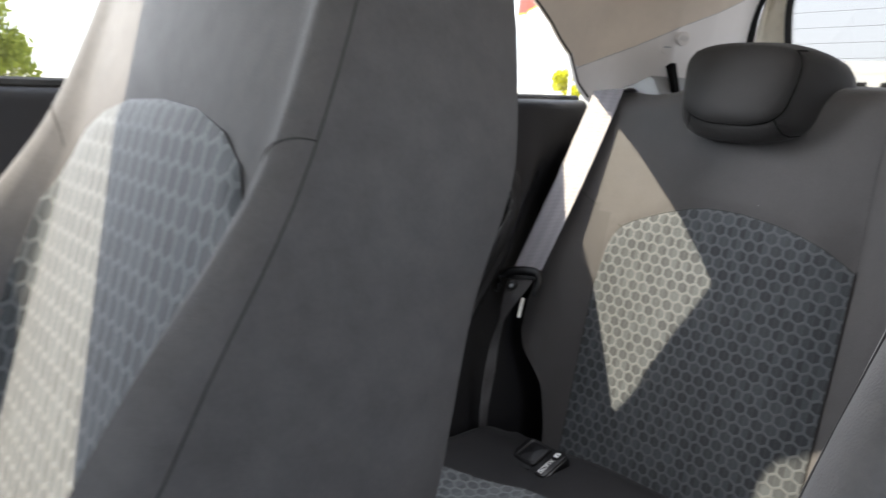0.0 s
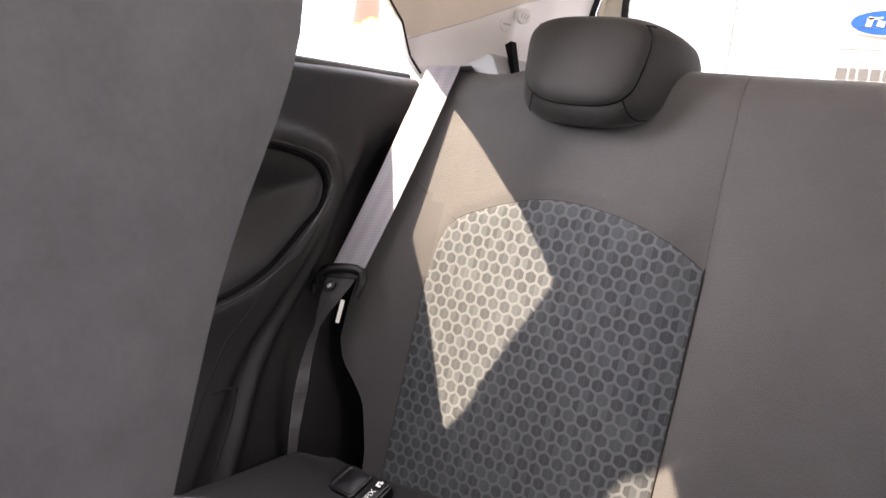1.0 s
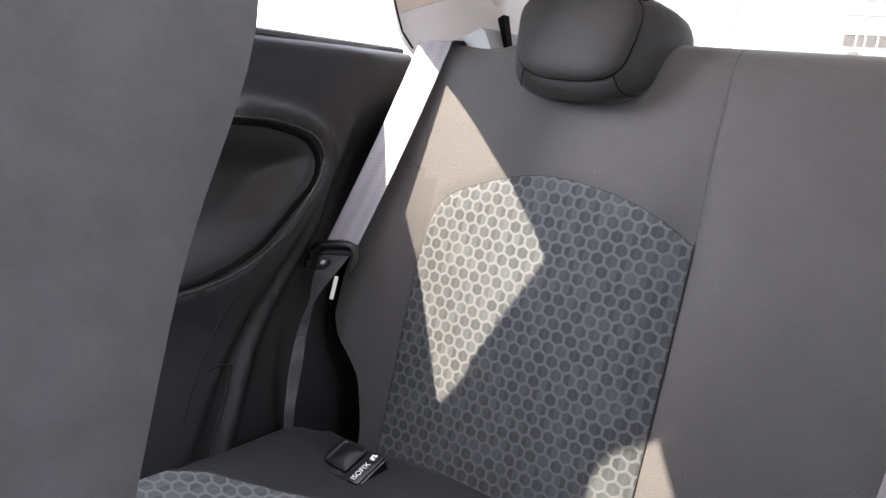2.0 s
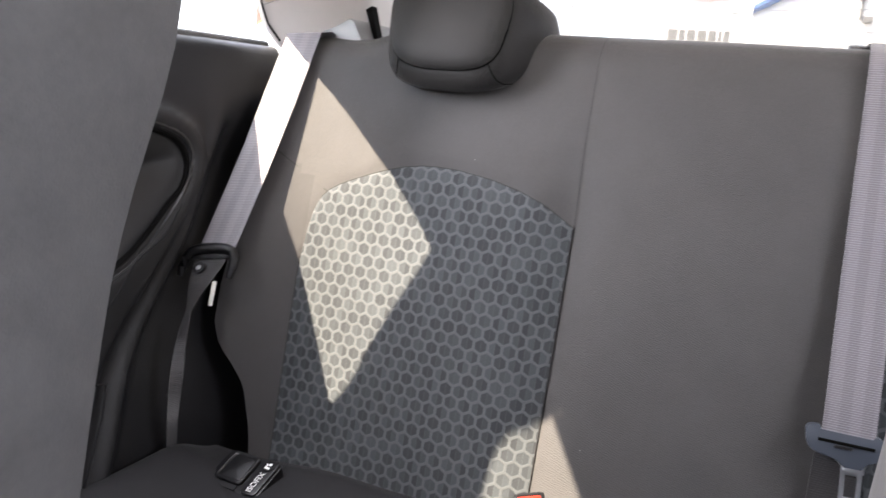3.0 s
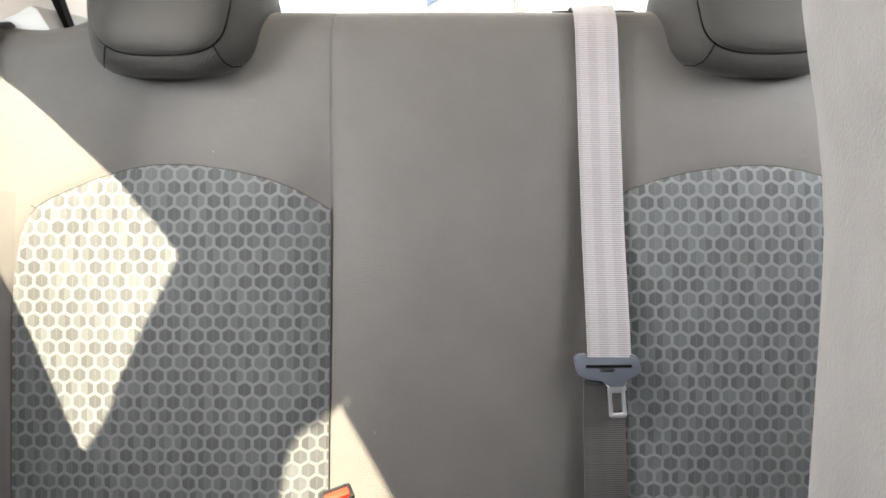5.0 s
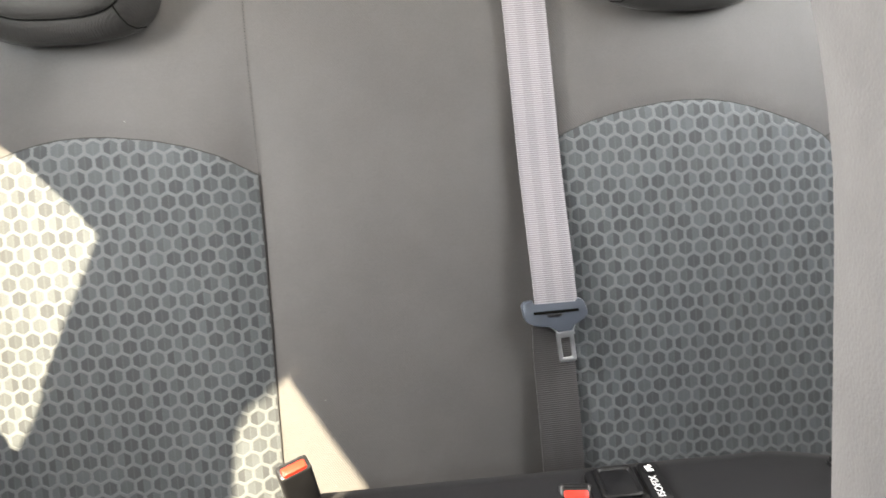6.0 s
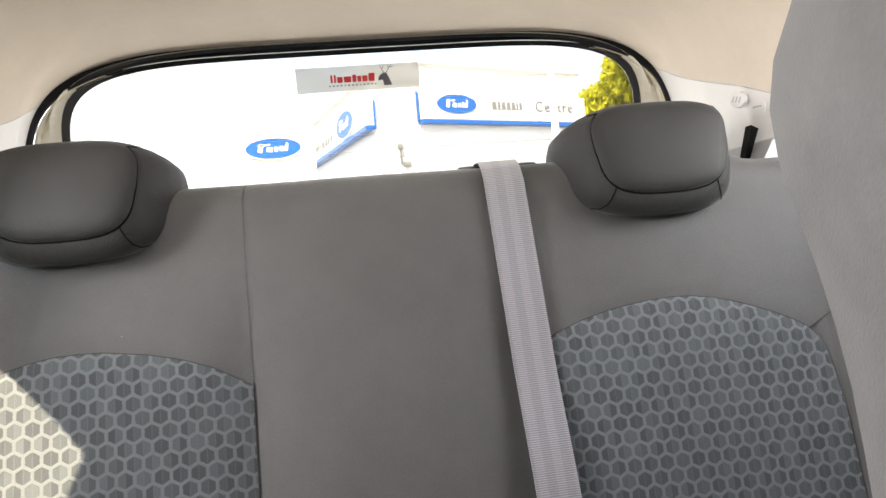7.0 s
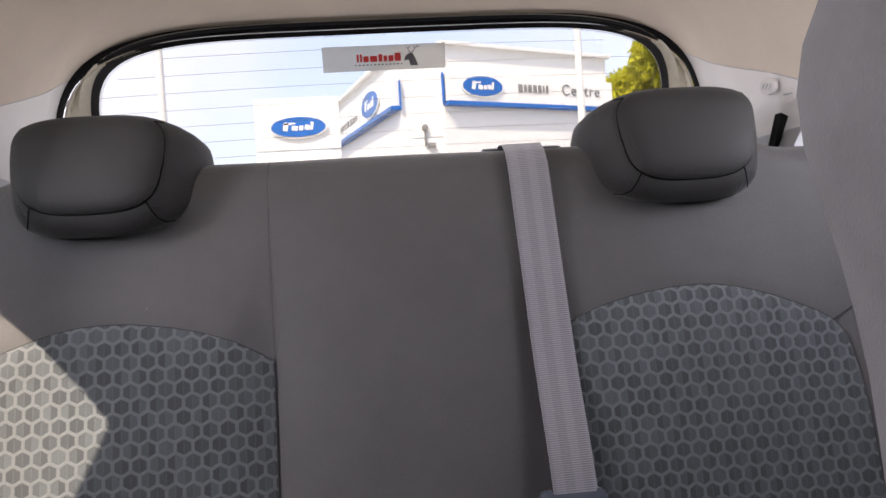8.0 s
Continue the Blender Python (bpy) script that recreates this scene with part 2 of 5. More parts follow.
TRIM = plain("dark_trim_plastic", (0.0128, 0.0128, 0.0142), 0.44, grain=0.14, bumps=0.0004, fine=1300, spec=0.32)
TONGUE = plain("slate_plastic", (0.055, 0.065, 0.085), 0.35, grain=0.06)
BLACK = plain("black_plastic", (0.012, 0.012, 0.013), 0.35, grain=0.05)
RUBBER = plain("black_rubber", (0.007, 0.007, 0.008), 0.6, grain=0.08, spec=0.22)
CERAMIC = plain("black_glass_edge", (0.006, 0.006, 0.007), 0.15, grain=0.02, bumps=0)
PAINT = plain("grey_beige_paint", (0.74, 0.70, 0.59), 0.3, metal=0.0, grain=0.05, bumps=0.0002)
STEEL = plain("bright_steel", (0.56, 0.57, 0.60), 0.36, metal=1.0, grain=0.05, bumps=0)
RED = plain("red_button_plastic", (0.62, 0.025, 0.012), 0.35, grain=0.05)
WHITE_INK = plain("white_print", (0.75, 0.76, 0.77), 0.6, grain=0.03, bumps=0)
TAG = plain("white_tag", (0.7, 0.7, 0.66), 0.7)
CARPET = plain("dark_carpet", (0.02, 0.02, 0.022), 0.95, grain=0.3, bumps=0.002, fine=500)
GLASS = pane_mat("window_glass", (0.95, 0.97, 0.96))
GLASS_TINTED = pane_mat("tinted_glass", (0.53, 0.53, 0.52))
WIRE = plain("heater_wire", (0.16, 0.13, 0.10), 0.5, bumps=0)
STICKER = film_mat("sticker_film", (0.80, 0.79, 0.76))
STICKER_RED = plain("sticker_red", (0.55, 0.03, 0.03), 0.5, grain=0.02, bumps=0)
STICKER_GREY = plain("sticker_grey", (0.10, 0.10, 0.11), 0.5, grain=0.02, bumps=0)
ASPHALT = plain("pale_paving", (0.36, 0.34, 0.31), 0.9, grain=0.3, scale=6, bumps=0.004, fine=120)
CLADDING = plain("white_cladding", (0.78, 0.79, 0.80), 0.35, grain=0.04, scale=2, bumps=0)
SIGN_WHITE = plain("sign_white", (0.80, 0.81, 0.82), 0.3, grain=0.02, scale=3, bumps=0)
SIGN_BLUE = plain("sign_blue", (0.016, 0.125, 0.46), 0.3, grain=0.03, bumps=0)
LETTER_GREY = plain("letter_grey", (0.21, 0.213, 0.217), 0.4, bumps=0)
POLE_MAT = plain("pole_white", (0.7, 0.7, 0.7), 0.4, grain=0.05)
LEAF = leaf_mat("leaf_green", (0.56, 0.55, 0.045))
BARK = plain("bark", (0.09, 0.07, 0.05), 0.9, grain=0.4, scale=20, bumps=0.01, fine=60)
FLAG_RED = plain("flag_red", (0.60, 0.16, 0.12), 0.8, grain=0.1, scale=10)
FLAG_YELLOW = plain("flag_yellow", (0.70, 0.50, 0.12), 0.8, grain=0.05, scale=10)
FLAG_WHITE = plain("flag_white", (0.78, 0.76, 0.72), 0.8, grain=0.05, scale=10)
HEDGE_GREEN = leaf_mat("far_leaves", (0.22, 0.25, 0.05))


# ---------------------------------------------------------------- mesh helpers
WORLD = {}


def thing(name, at, label, category, group="", kind=""):
    """An Empty at the base of a thing; its parts hang under it."""
    e = new(name)
    e.empty_display_size = 0.05
    e.location = at
    WORLD[e] = Matrix.Translation(at)
    return tagged(e, label, category, group, kind)


def put_mesh(name, bm, material, smooth=True):
    me = bpy.data.meshes.new(name)
    bm.to_mesh(me)
    bm.free()
    for m in material if isinstance(material, (list, tuple)) else [material]:
        me.materials.append(m)
    if smooth:
        me.polygons.foreach_set("use_smooth", [True] * len(me.polygons))
        me.set_sharp_from_angle(angle=radians(42))
    return me


def part(name, bm, material, parent, label="", smooth=True):
    """One bmesh, in world coordinates, as a mesh under a thing or a part."""
    me = put_mesh(name, bm, material, smooth)
    me.transform(WORLD[parent].inverted())
    ob = new(name, me)
    ob.parent = parent
    WORLD[ob] = WORLD[parent]
    return tagged(ob, label)


def solo(name, bm, material, label, category, kind="", group="", smooth=True):
    """A thing, or a piece of the setting, that is one mesh."""
    me = put_mesh(name, bm, material, smooth)
    ob = new(name, me)
    WORLD[ob] = Matrix.Identity(4)
    return tagged(ob, label, category, group, kind)


def lerp(table, v):
    """Linear interpolation in a table of (key, value)."""
    if v <= table[0][0]:
        return table[0][1]
    for (a, p), (b, q) in zip(table, table[1:]):
        if v <= b:
            return p + (q - p) * (v - a) / (b - a)
    return table[-1][1]


def smooth(a, b, v):
    k = min(max((v - a) / (b - a), 0.0), 1.0)
    return k * k * (3 - 2 * k)


def spans(keys, step):
    """Even steps between all the keys, the keys included."""
    out = [keys[0]]
    for a, b in zip(keys, keys[1:]):
        n = max(1, math.ceil(abs(b - a) / step - 1e-6))
        out += [a + (b - a) * (i + 1) / n for i in range(n)]
    return out


def sheet(bm, rows, uvs=None, closed=False, cap=False):
    """Faces between rows of points; uvs alike, in metres."""
    layer = bm.loops.layers.uv.verify()
    vs = [[bm.verts.new(p) for p in r] for r in rows]
    n = len(rows[0])
    for i in range(len(rows) - 1):
        for j in range(n if closed else n - 1):
            k = (j + 1) % n
            f = bm.faces.new((vs[i][j], vs[i][k], vs[i + 1][k], vs[i + 1][j]))
            if uvs:
                for l, (a, b) in zip(f.loops, ((i, j), (i, k), (i + 1, k), (i + 1, j))):
                    l[layer].uv = uvs[a][b]
    if cap:
        bm.faces.new(list(reversed(vs[0])))
        bm.faces.new(vs[-1])
    return vs


def thicken(bm, depth):
    """Gives an open sheet a back and rims."""
    bm.normal_update()
    rim = [e for e in bm.edges if len(e.link_faces) == 1]
    moves = {v: v.co - v.normal * depth for v in bm.verts}
    got = bmesh.ops.duplicate(bm, geom=bm.verts[:] + bm.edges[:] + bm.faces[:])
    twin = got["vert_map"]
    for v, co in moves.items():
        twin[v].co = co
    bmesh.ops.reverse_faces(bm, faces=[f for f in got["geom"] if isinstance(f, bmesh.types.BMFace)])
    for e in rim:
        p, q = e.verts
        bm.faces.new((p, q, twin[q], twin[p]))
    bmesh.ops.recalc_face_normals(bm, faces=bm.faces[:])
    return bm


def box(bm, m, size, bevel=0.0, segments=2):
    """A box with rounded edges, of that size, at the pose m."""
    got = bmesh.ops.create_cube(bm, size=1.0, matrix=m @ Matrix.Diagonal((*size, 1)))
    if bevel:
        edges = list({e for v in got["verts"] for e in v.link_edges})
        bmesh.ops.bevel(bm, geom=edges, offset=bevel, segments=segments, profile=0.6, affect="EDGES")
    return bm


def extrude(bm, outline, m, depth, bevel=0.0):
    """A flat outline in x and y, made depth thick along z, at the pose m."""
    lo = [bm.verts.new(m @ Vector((x, y, 0))) for x, y in outline]
    hi = [bm.verts.new(m @ Vector((x, y, depth))) for x, y in outline]
    n = len(outline)
    faces = [bm.faces.new(list(reversed(lo))), bm.faces.new(hi)]
    faces += [bm.faces.new((lo[i], lo[(i + 1) % n], hi[(i + 1) % n], hi[i])) for i in range(n)]
    bmesh.ops.recalc_face_normals(bm, faces=faces)
    if bevel:
        bmesh.ops.bevel(bm, geom=list(faces[1].edges), offset=bevel, segments=2, profile=0.6, affect="EDGES")
    return bm


def tube(bm, points, radius, sides=8, closed=False, flat=1.0):
    """A tube along points."""
    pts = [Vector(p) for p in points]
    n = len(pts)
    up = Vector((0.13, 0.31, 0.94)).normalized()
    rows = []
    for i, p in enumerate(pts):
        a, b = pts[(i - 1) % n if closed else max(i - 1, 0)], pts[(i + 1) % n if closed else min(i + 1, n - 1)]
        d = (b - a).normalized()
        s = d.cross(up)
        s = s.normalized() if s.length > 1e-4 else Vector((1, 0, 0))
        o = s.cross(d)
        r = radius(i / max(n - 1, 1)) if callable(radius) else radius
        rows.append([p + (s * math.cos(k) + o * math.sin(k) * flat) * r for k in (2 * math.pi * j / sides for j in range(sides))])
    if closed:
        rows.append(rows[0])
        vs = sheet(bm, rows, closed=True)
        bmesh.ops.remove_doubles(bm, verts=vs[0] + vs[-1], dist=1e-6)
    else:
        sheet(bm, rows, closed=True, cap=True)
    bmesh.ops.recalc_face_normals(bm, faces=bm.faces[:])
    return bm


def rounded(w, h, r, steps=5):
    """The outline of a rounded rectangle."""
    out = []
    for cx, cy, a in ((w / 2 - r, h / 2 - r, 0), (r - w / 2, h / 2 - r, 90), (r - w / 2, r - h / 2, 180), (w / 2 - r, r - h / 2, 270)):
        out += [(cx + r * math.cos(radians(a + 90 * i / steps)), cy + r * math.sin(radians(a + 90 * i / steps))) for i in range(steps + 1)]
    return out


def disc(bm, m, radius, depth, sides=28, bevel=0.0):
    return extrude(bm, [(radius * math.cos(2 * math.pi * i / sides), radius * math.sin(2 * math.pi * i / sides)) for i in range(sides)], m, depth, bevel)


def ellipse(a, b, sides=40):
    return [(a * math.cos(2 * math.pi * i / sides), b * math.sin(2 * math.pi * i / sides)) for i in range(sides)]


def lettering(name, text, m, size, depth, material, parent, spacing=1.0):
    """Raised or printed letters, as a mesh."""
    c = bpy.data.curves.new(name, "FONT")
    c.body, c.size, c.extrude, c.align_x, c.align_y, c.space_character = text, size, depth, "CENTER", "CENTER", spacing
    tmp = bpy.data.objects.new(name, c)
    me = bpy.data.meshes.new_from_object(tmp)
    bpy.data.objects.remove(tmp)
    me.materials.clear()
    me.materials.append(material)
    me.transform(WORLD[parent].inverted() @ m)
    ob = new(name, me)
    ob.parent = parent
    WORLD[ob] = WORLD[parent]
    return ob


# ---------------------------------------------------------------- the car's shell
TILT = radians(12)           # how far the rear backrest leans back


def S(u, v, w):
    """From the backrest's plane: u across, v up along it, w out of it."""
    return Vector((u, v * math.sin(TILT) - w * math.cos(TILT), 0.96 + v * math.cos(TILT) + w * math.sin(TILT)))


SEAT_AXES = Matrix(((1, 0, 0, 0), (0, math.sin(TILT), -math.cos(TILT), 0), (0, math.cos(TILT), math.sin(TILT), 0), (0, 0, 0, 1)))


def seat_pose(u, v, w, turn=0):
    return Matrix.Translation(S(u, v, w)) @ SEAT_AXES @ pose(0, 0, 0, 0, 0, turn)


HALF = [(-2.2, 0.588), (-0.08, 0.588), (0, 0.572), (0.05, 0.525), (0.1, 0.485), (0.2, 0.478), (0.3, 0.488), (0.42, 0.530)]
LEAN = [(-2.2, 0.45), (-0.1, 0.45), (0.12, 0.1), (0.42, 0.06)]
CROWN = [(-1.75, 1.33), (-1.0, 1.40), (0, 1.393), (0.3, 1.386), (0.42, 1.376)]
SILL = 1.085


def shell(y, k, mirror=1):
    """The inner skin of roof and sides at y; k runs from 0 at the sill to 1 at the middle of the roof."""
    h = lerp(CROWN, y) - 1.08
    a = k * math.pi / 2
    z, x = math.sin(a) ** 0.4, max(math.cos(a), 0.0) ** 0.4
    return Vector((-mirror * x * (lerp(HALF, y) - lerp(LEAN, y) * h * z), y, 1.08 + h * z))


def shell_k(y, z):
    h = lerp(CROWN, y) - 1.08
    return math.asin(min(max((z - 1.08) / h, 0.0), 1.0) ** 2.5) / (math.pi / 2)


# side windows: for each y the opening's foot and head
QUARTER_HEAD = [(-0.371, SILL), (-0.364, 1.141), (-0.350, 1.213), (-0.341, 1.255), (-0.330, 1.281), (-0.300, 1.2735), (-0.242, 1.255), (-0.135, 1.206), (-0.085, 1.180), (-0.036, 1.150), (0.014, 1.09)]
# door edges are invented where unseen, bent to shape the sun patches
DOOR_HEAD = [(-1.62, 1.12), (-1.5, 1.2), (-1.3, 1.30), (-1.1, 1.292), (-0.9, 1.302), (-0.8, 1.325), (-0.641, 1.355), (-0.557, 1.349), (-0.50, 1.344)]
DOOR_FOOT = [(-1.62, SILL), (-0.64, SILL), (-0.595, 1.2), (-0.565, 1.262), (-0.528, 1.293), (-0.515, 1.311), (-0.512, 1.327), (-0.50, 1.342)]
SEAM = [(-0.05, 1.12), (0.0, 1.141), (0.07, 1.180), (0.1, 1.197), (0.27, 1.250), (0.3, 1.262), (0.42, 1.30)]


def strip(bm, y0, y1, foot, head, mirror, step=0.02, n=14, keys=(), thick=0.006, out=0.0):
    """A band of the shell between two heights that vary along y, with a back of its own."""
    ys = spans(sorted({y0, y1, *[k for k in keys if y0 < k < y1]}), step)
    rows = []
    for y in ys:
        a, b = foot(y), max(head(y), foot(y))
        inner = [shell(y, a + (b - a) * j / n, mirror) for j in range(n + 1)]
        away_ = [Vector((p.x * 0.9, 0, max(p.z - 1.08, 0.0) * 1.6)) for p in inner]
        away_ = [v.normalized() if v.length > 1e-5 else Vector((0, 0, 1)) for v in away_]
        rows.append([p + v * out for p, v in zip(inner, away_)] + [p + v * (out + thick) for p, v in reversed(list(zip(inner, away_)))])
    sheet(bm, rows, closed=True, cap=True)
    bmesh.ops.recalc_face_normals(bm, faces=bm.faces[:])


BREAKS = [k for k, _ in QUARTER_HEAD + DOOR_HEAD + DOOR_FOOT]
bm = bmesh.new()
for side in (1, -1):
    def head_of(y):
        if -0.371 < y < 0.014:
            return shell_k(y, lerp(QUARTER_HEAD, y))
        if -1.62 < y < -0.50:
            return shell_k(y, lerp(DOOR_HEAD, y))
        return shell_k(y, lerp(SEAM, y)) if y > 0 else 0.55
    def foot_of(y):
        a = head_of(y)
        return max(a, shell_k(y, lerp(SEAM, y))) if y > -0.05 else a
    strip(bm, -1.75, 0.42, foot_of, lambda y: 1.0, side, keys=BREAKS, n=22)
ceiling = solo("ceiling", bm, HEADLINER, "cream woven cloth headliner curving down to the pillars", "headliner", "structure")


def pillar(name, label, foot, head, y0, y1, mirror, material, n=10):
    bm = bmesh.new()
    strip(bm, y0, y1, foot, head, mirror, step=0.01, n=n, keys=BREAKS)
    return solo(name, bm, material, label, "pillar trim", "structure")


for side, word in ((1, "left"), (-1, "right")):
    rear = pillar("trim_rear_pillar_" + word, "pale grey plastic pillar trim with two round clips", lambda y: shell_k(y, lerp(QUARTER_HEAD, y)) if y < 0.014 else 0.0,
                  lambda y: max(shell_k(y, lerp(SEAM, y)) - 0.0006, 0.004 + (shell_k(y, lerp(QUARTER_HEAD, y)) if y < 0.014 else 0.0)), -0.045, 0.42, side, PILLAR)
    middle = pillar("trim_middle_pillar_" + word, "pale grey plastic trim of the pillar behind the front door", lambda y: 0.0,
           lambda y: shell_k(y, lerp(DOOR_FOOT, y)) if y < -0.50 else 0.55, -0.64, -0.371, side, PILLAR)
    # tube added on the sill to block sun leaking under the pillar
    bm = bmesh.new()
    tube(bm, [(-side * 0.5935, y, 1.081) for y in spans([-0.66, -0.374], 0.04)], 0.0085, 10)
    part("foot", bm, PILLAR, middle)
    # seam between headliner and pillar
    bm = bmesh.new()
    tube(bm, [shell(y, shell_k(y, lerp(SEAM, y)), side) for y in spans([-0.02, 0.42], 0.02)], 0.0006, 6)
    part("seam", bm, SHELF_PLASTIC, rear, "dark gap under the headliner")
    # two round clips, one with raised marks
    for u, v, w, raised in ((0.480, 0.226, -0.048, 0), (0.461, 0.241, -0.058, 1)):
        at = S(-side * u, v, w)
        m = look(at, at + Vector((-side * 0.9, 0.45, 0.05)))
        bm = bmesh.new()
        disc(bm, m @ Matrix.Translation((0, 0, -0.004)), 0.0105, 0.007, 28, 0.0012)
        clip = part("clip", bm, PILLAR, rear)
        bm = bmesh.new()
        if raised:
            for i in range(3):
                box(bm, m @ pose(0.0045 - 0.0045 * i, 0.001 * (i - 1), 0.0032, 0, 0, 60), (0.0075, 0.0012, 0.001))
        else:
            box(bm, m @ pose(0, 0, 0.0032), (0.012, 0.0022, 0.001))
        part("marks", bm, SHELF_PLASTIC, clip, smooth=False)


# ---------------------------------------------------------------- side walls below the windows
def wall_x(y, z):
    """Inner face of the side trim; it swells in behind the arm rest, and towards the floor."""
    x = 0.582 - 0.008 * smooth(-0.22, -0.02, y) - 0.05 * smooth(0.04, 0.17, y)
    x -= 0.010 * smooth(0.98, 0.84, z) + 0.035 * smooth(0.78, 0.58, z)
    # a slanting ridge beside the bench, and the hollow behind it
    ridge = lerp([(0.56, -0.315), (0.72, -0.235), (0.86, -0.140), (0.98, -0.078)], z)
    x += (0.020 * smooth(0.0, 0.035, y - ridge) - 0.006 * math.exp(-((y - ridge) / 0.012) ** 2)) * smooth(1.02, 0.93, z)
    return x + 0.012 * smooth(0.98, 1.07, z)


# the bead round the arm rest pocket, and the raised band outside it that runs down to the floor
BEAD = [(-0.62, 0.998), (-0.236, 0.997), (-0.175, 0.987), (-0.138, 0.974), (-0.124, 0.950), (-0.134, 0.920), (-0.158, 0.890), (-0.190, 0.860), (-0.226, 0.833), (-0.285, 0.812), (-0.36, 0.805), (-0.62, 0.80)]
RIM = [(-0.62, 1.010), (-0.236, 1.012), (-0.150, 0.999), (-0.109, 0.970), (-0.111, 0.932), (-0.149, 0.878), (-0.190, 0.824), (-0.262, 0.745), (-0.322, 0.655), (-0.40, 0.53), (-0.62, 0.53)]


def chaikin(pts, times=3):
    for _ in range(times):
        out = []
        n = len(pts)
        for i in range(n):
            a, b = pts[i], pts[(i + 1) % n]
            out += [tuple(p * 0.75 + q * 0.25 for p, q in zip(a, b)), tuple(p * 0.25 + q * 0.75 for p, q in zip(a, b))]
        pts = out
    return pts


def within(poly, y, z):
    hit = False
    for (a, b), (c, d) in zip(poly, poly[1:] + poly[:1]):
        if (b > z) != (d > z) and y < (c - a) * (z - b) / (d - b) + a:
            hit = not hit
    return hit


def away(poly, y, z):
    """Distance from a closed outline."""
    best = 9.0
    for (a, b), (c, d) in zip(poly, poly[1:] + poly[:1]):
        t = ((y - a) * (c - a) + (z - b) * (d - b)) / max((c - a) ** 2 + (d - b) ** 2, 1e-9)
        t = min(max(t, 0), 1)
        best = min(best, math.hypot(y - a - t * (c - a), z - b - t * (d - b)))
    return best


RIM_ROUND, BEAD_ROUND = chaikin(RIM, 2), chaikin(BEAD, 2)
for side, word in ((1, "left"), (-1, "right")):
    bm = bmesh.new()
    ys = spans([-1.75, -0.62, -0.05, 0.16], 0.05)
    ys = sorted({round(y, 4) for y in ys + spans([-0.62, -0.40, 0.0], 0.0065)})
    zs = [0.30] + spans([0.55, 1.074], 0.0065)
    rows = []
    for y in ys:
        col = []
        for z in zs:
            x = wall_x(y, z)
            if y > -0.64:
                rim = away(RIM_ROUND, y, z) * (1 if within(RIM_ROUND, y, z) else -1)
                bead = away(BEAD_ROUND, y, z) * (1 if within(BEAD_ROUND, y, z) else -1)
                x += -0.010 * smooth(-0.012, 0.002, rim) + 0.008 * smooth(-0.002, 0.006, bead) + 0.024 * smooth(0.010, 0.07, bead)
            col.append(Vector((-side * x, y, z)))
        # rounded sill, then its flat top out to the glass
        x = wall_x(y, 1.074)
        for k in range(1, 5):
            a = k / 4 * math.pi / 2
            col.append(Vector((-side * (x + 0.013 * (1 - math.cos(a))), y, 1.074 + 0.013 * math.sin(a))))
        col.append(Vector((-side * max(x + 0.02, 0.612), y, 1.083)))
        rows.append(col)
    sheet(bm, rows)
    bmesh.ops.recalc_face_normals(bm, faces=bm.faces[:])
    wall = solo("wall_" + word, thicken(bm, 0.02), TRIM, "black grained plastic side trim with a padded arm rest pocket", "side trim", "structure")
    # bead round the pocket
    bm = bmesh.new()
    tube(bm, [(-side * (wall_x(y, z) - 0.0075), y, z) for y, z in BEAD_ROUND], 0.0026, 6, closed=True)
    part("bead", bm, BLACK, wall, "shiny black bead")
    # near-black tube that paints the shade of a groove
    bm = bmesh.new()
    groove = chaikin([(y - 0.006 * (1 if y > -0.3 else 0), z + 0.006 * (1 if z < 0.9 else -1)) for y, z in BEAD], 2)
    tube(bm, [(-side * (wall_x(y, z) - 0.0045), y, z) for y, z in groove], 0.0034, 6, closed=True)
    part("groove", bm, RECESS_SHADE, wall, "painted groove shade inside the bead")
    # rubber along the foot of the glass
    bm = bmesh.new()
    tube(bm, [(-side * 0.606, y, 1.088) for y in spans([-1.6, 0.05], 0.05)], 0.006, 8)
    part("weather_strip", bm, RUBBER, wall)
    # seam lines of the lower panel
    bm = bmesh.new()
    tube(bm, [(-side * (wall_x(y, z) - 0.0097), y, z) for y, z in ((-0.302, 0.717), (-0.288, 0.719), (-0.268, 0.715), (-0.280, 0.686), (-0.306, 0.641), (-0.33, 0.59))], 0.0016, 6)
    tube(bm, [(-side * (wall_x(y, z) - 0.0097), y, z) for y, z in ((-0.150, 0.895), (-0.175, 0.862), (-0.218, 0.838), (-0.242, 0.809), (-0.280, 0.771), (-0.309, 0.726), (-0.34, 0.67))], 0.0014, 6)
    part("panel_gap", bm, RUBBER, wall)
    # window rubber of the quarter light, and the two panes
    bm = bmesh.new()
    edge = [shell(y, shell_k(y, lerp(QUARTER_HEAD, y)), side) for y in spans([k for k, _ in QUARTER_HEAD], 0.02)]
    tube(bm, [p + Vector((side * 0.001, 0, 0.003)) for p in edge], 0.0016, 6)
    window = solo("window_quarter_" + word, bm, RUBBER, "fixed rear side window in a thin dark rubber frame", "window", "structure")

    def glazing(y0, y1, foot, head):
        b = bmesh.new()
        strip(b, y0, y1, lambda y: shell_k(y, foot(y)), lambda y: max(shell_k(y, head(y)), shell_k(y, foot(y)) + 0.002), side, step=0.05, n=8, thick=0.003, out=0.008)
        return b

    p = part("pane", glazing(-0.371, 0.014, lambda y: SILL, lambda y: lerp(QUARTER_HEAD, y)), GLASS, window)
    p.visible_shadow = False
    bm = bmesh.new()
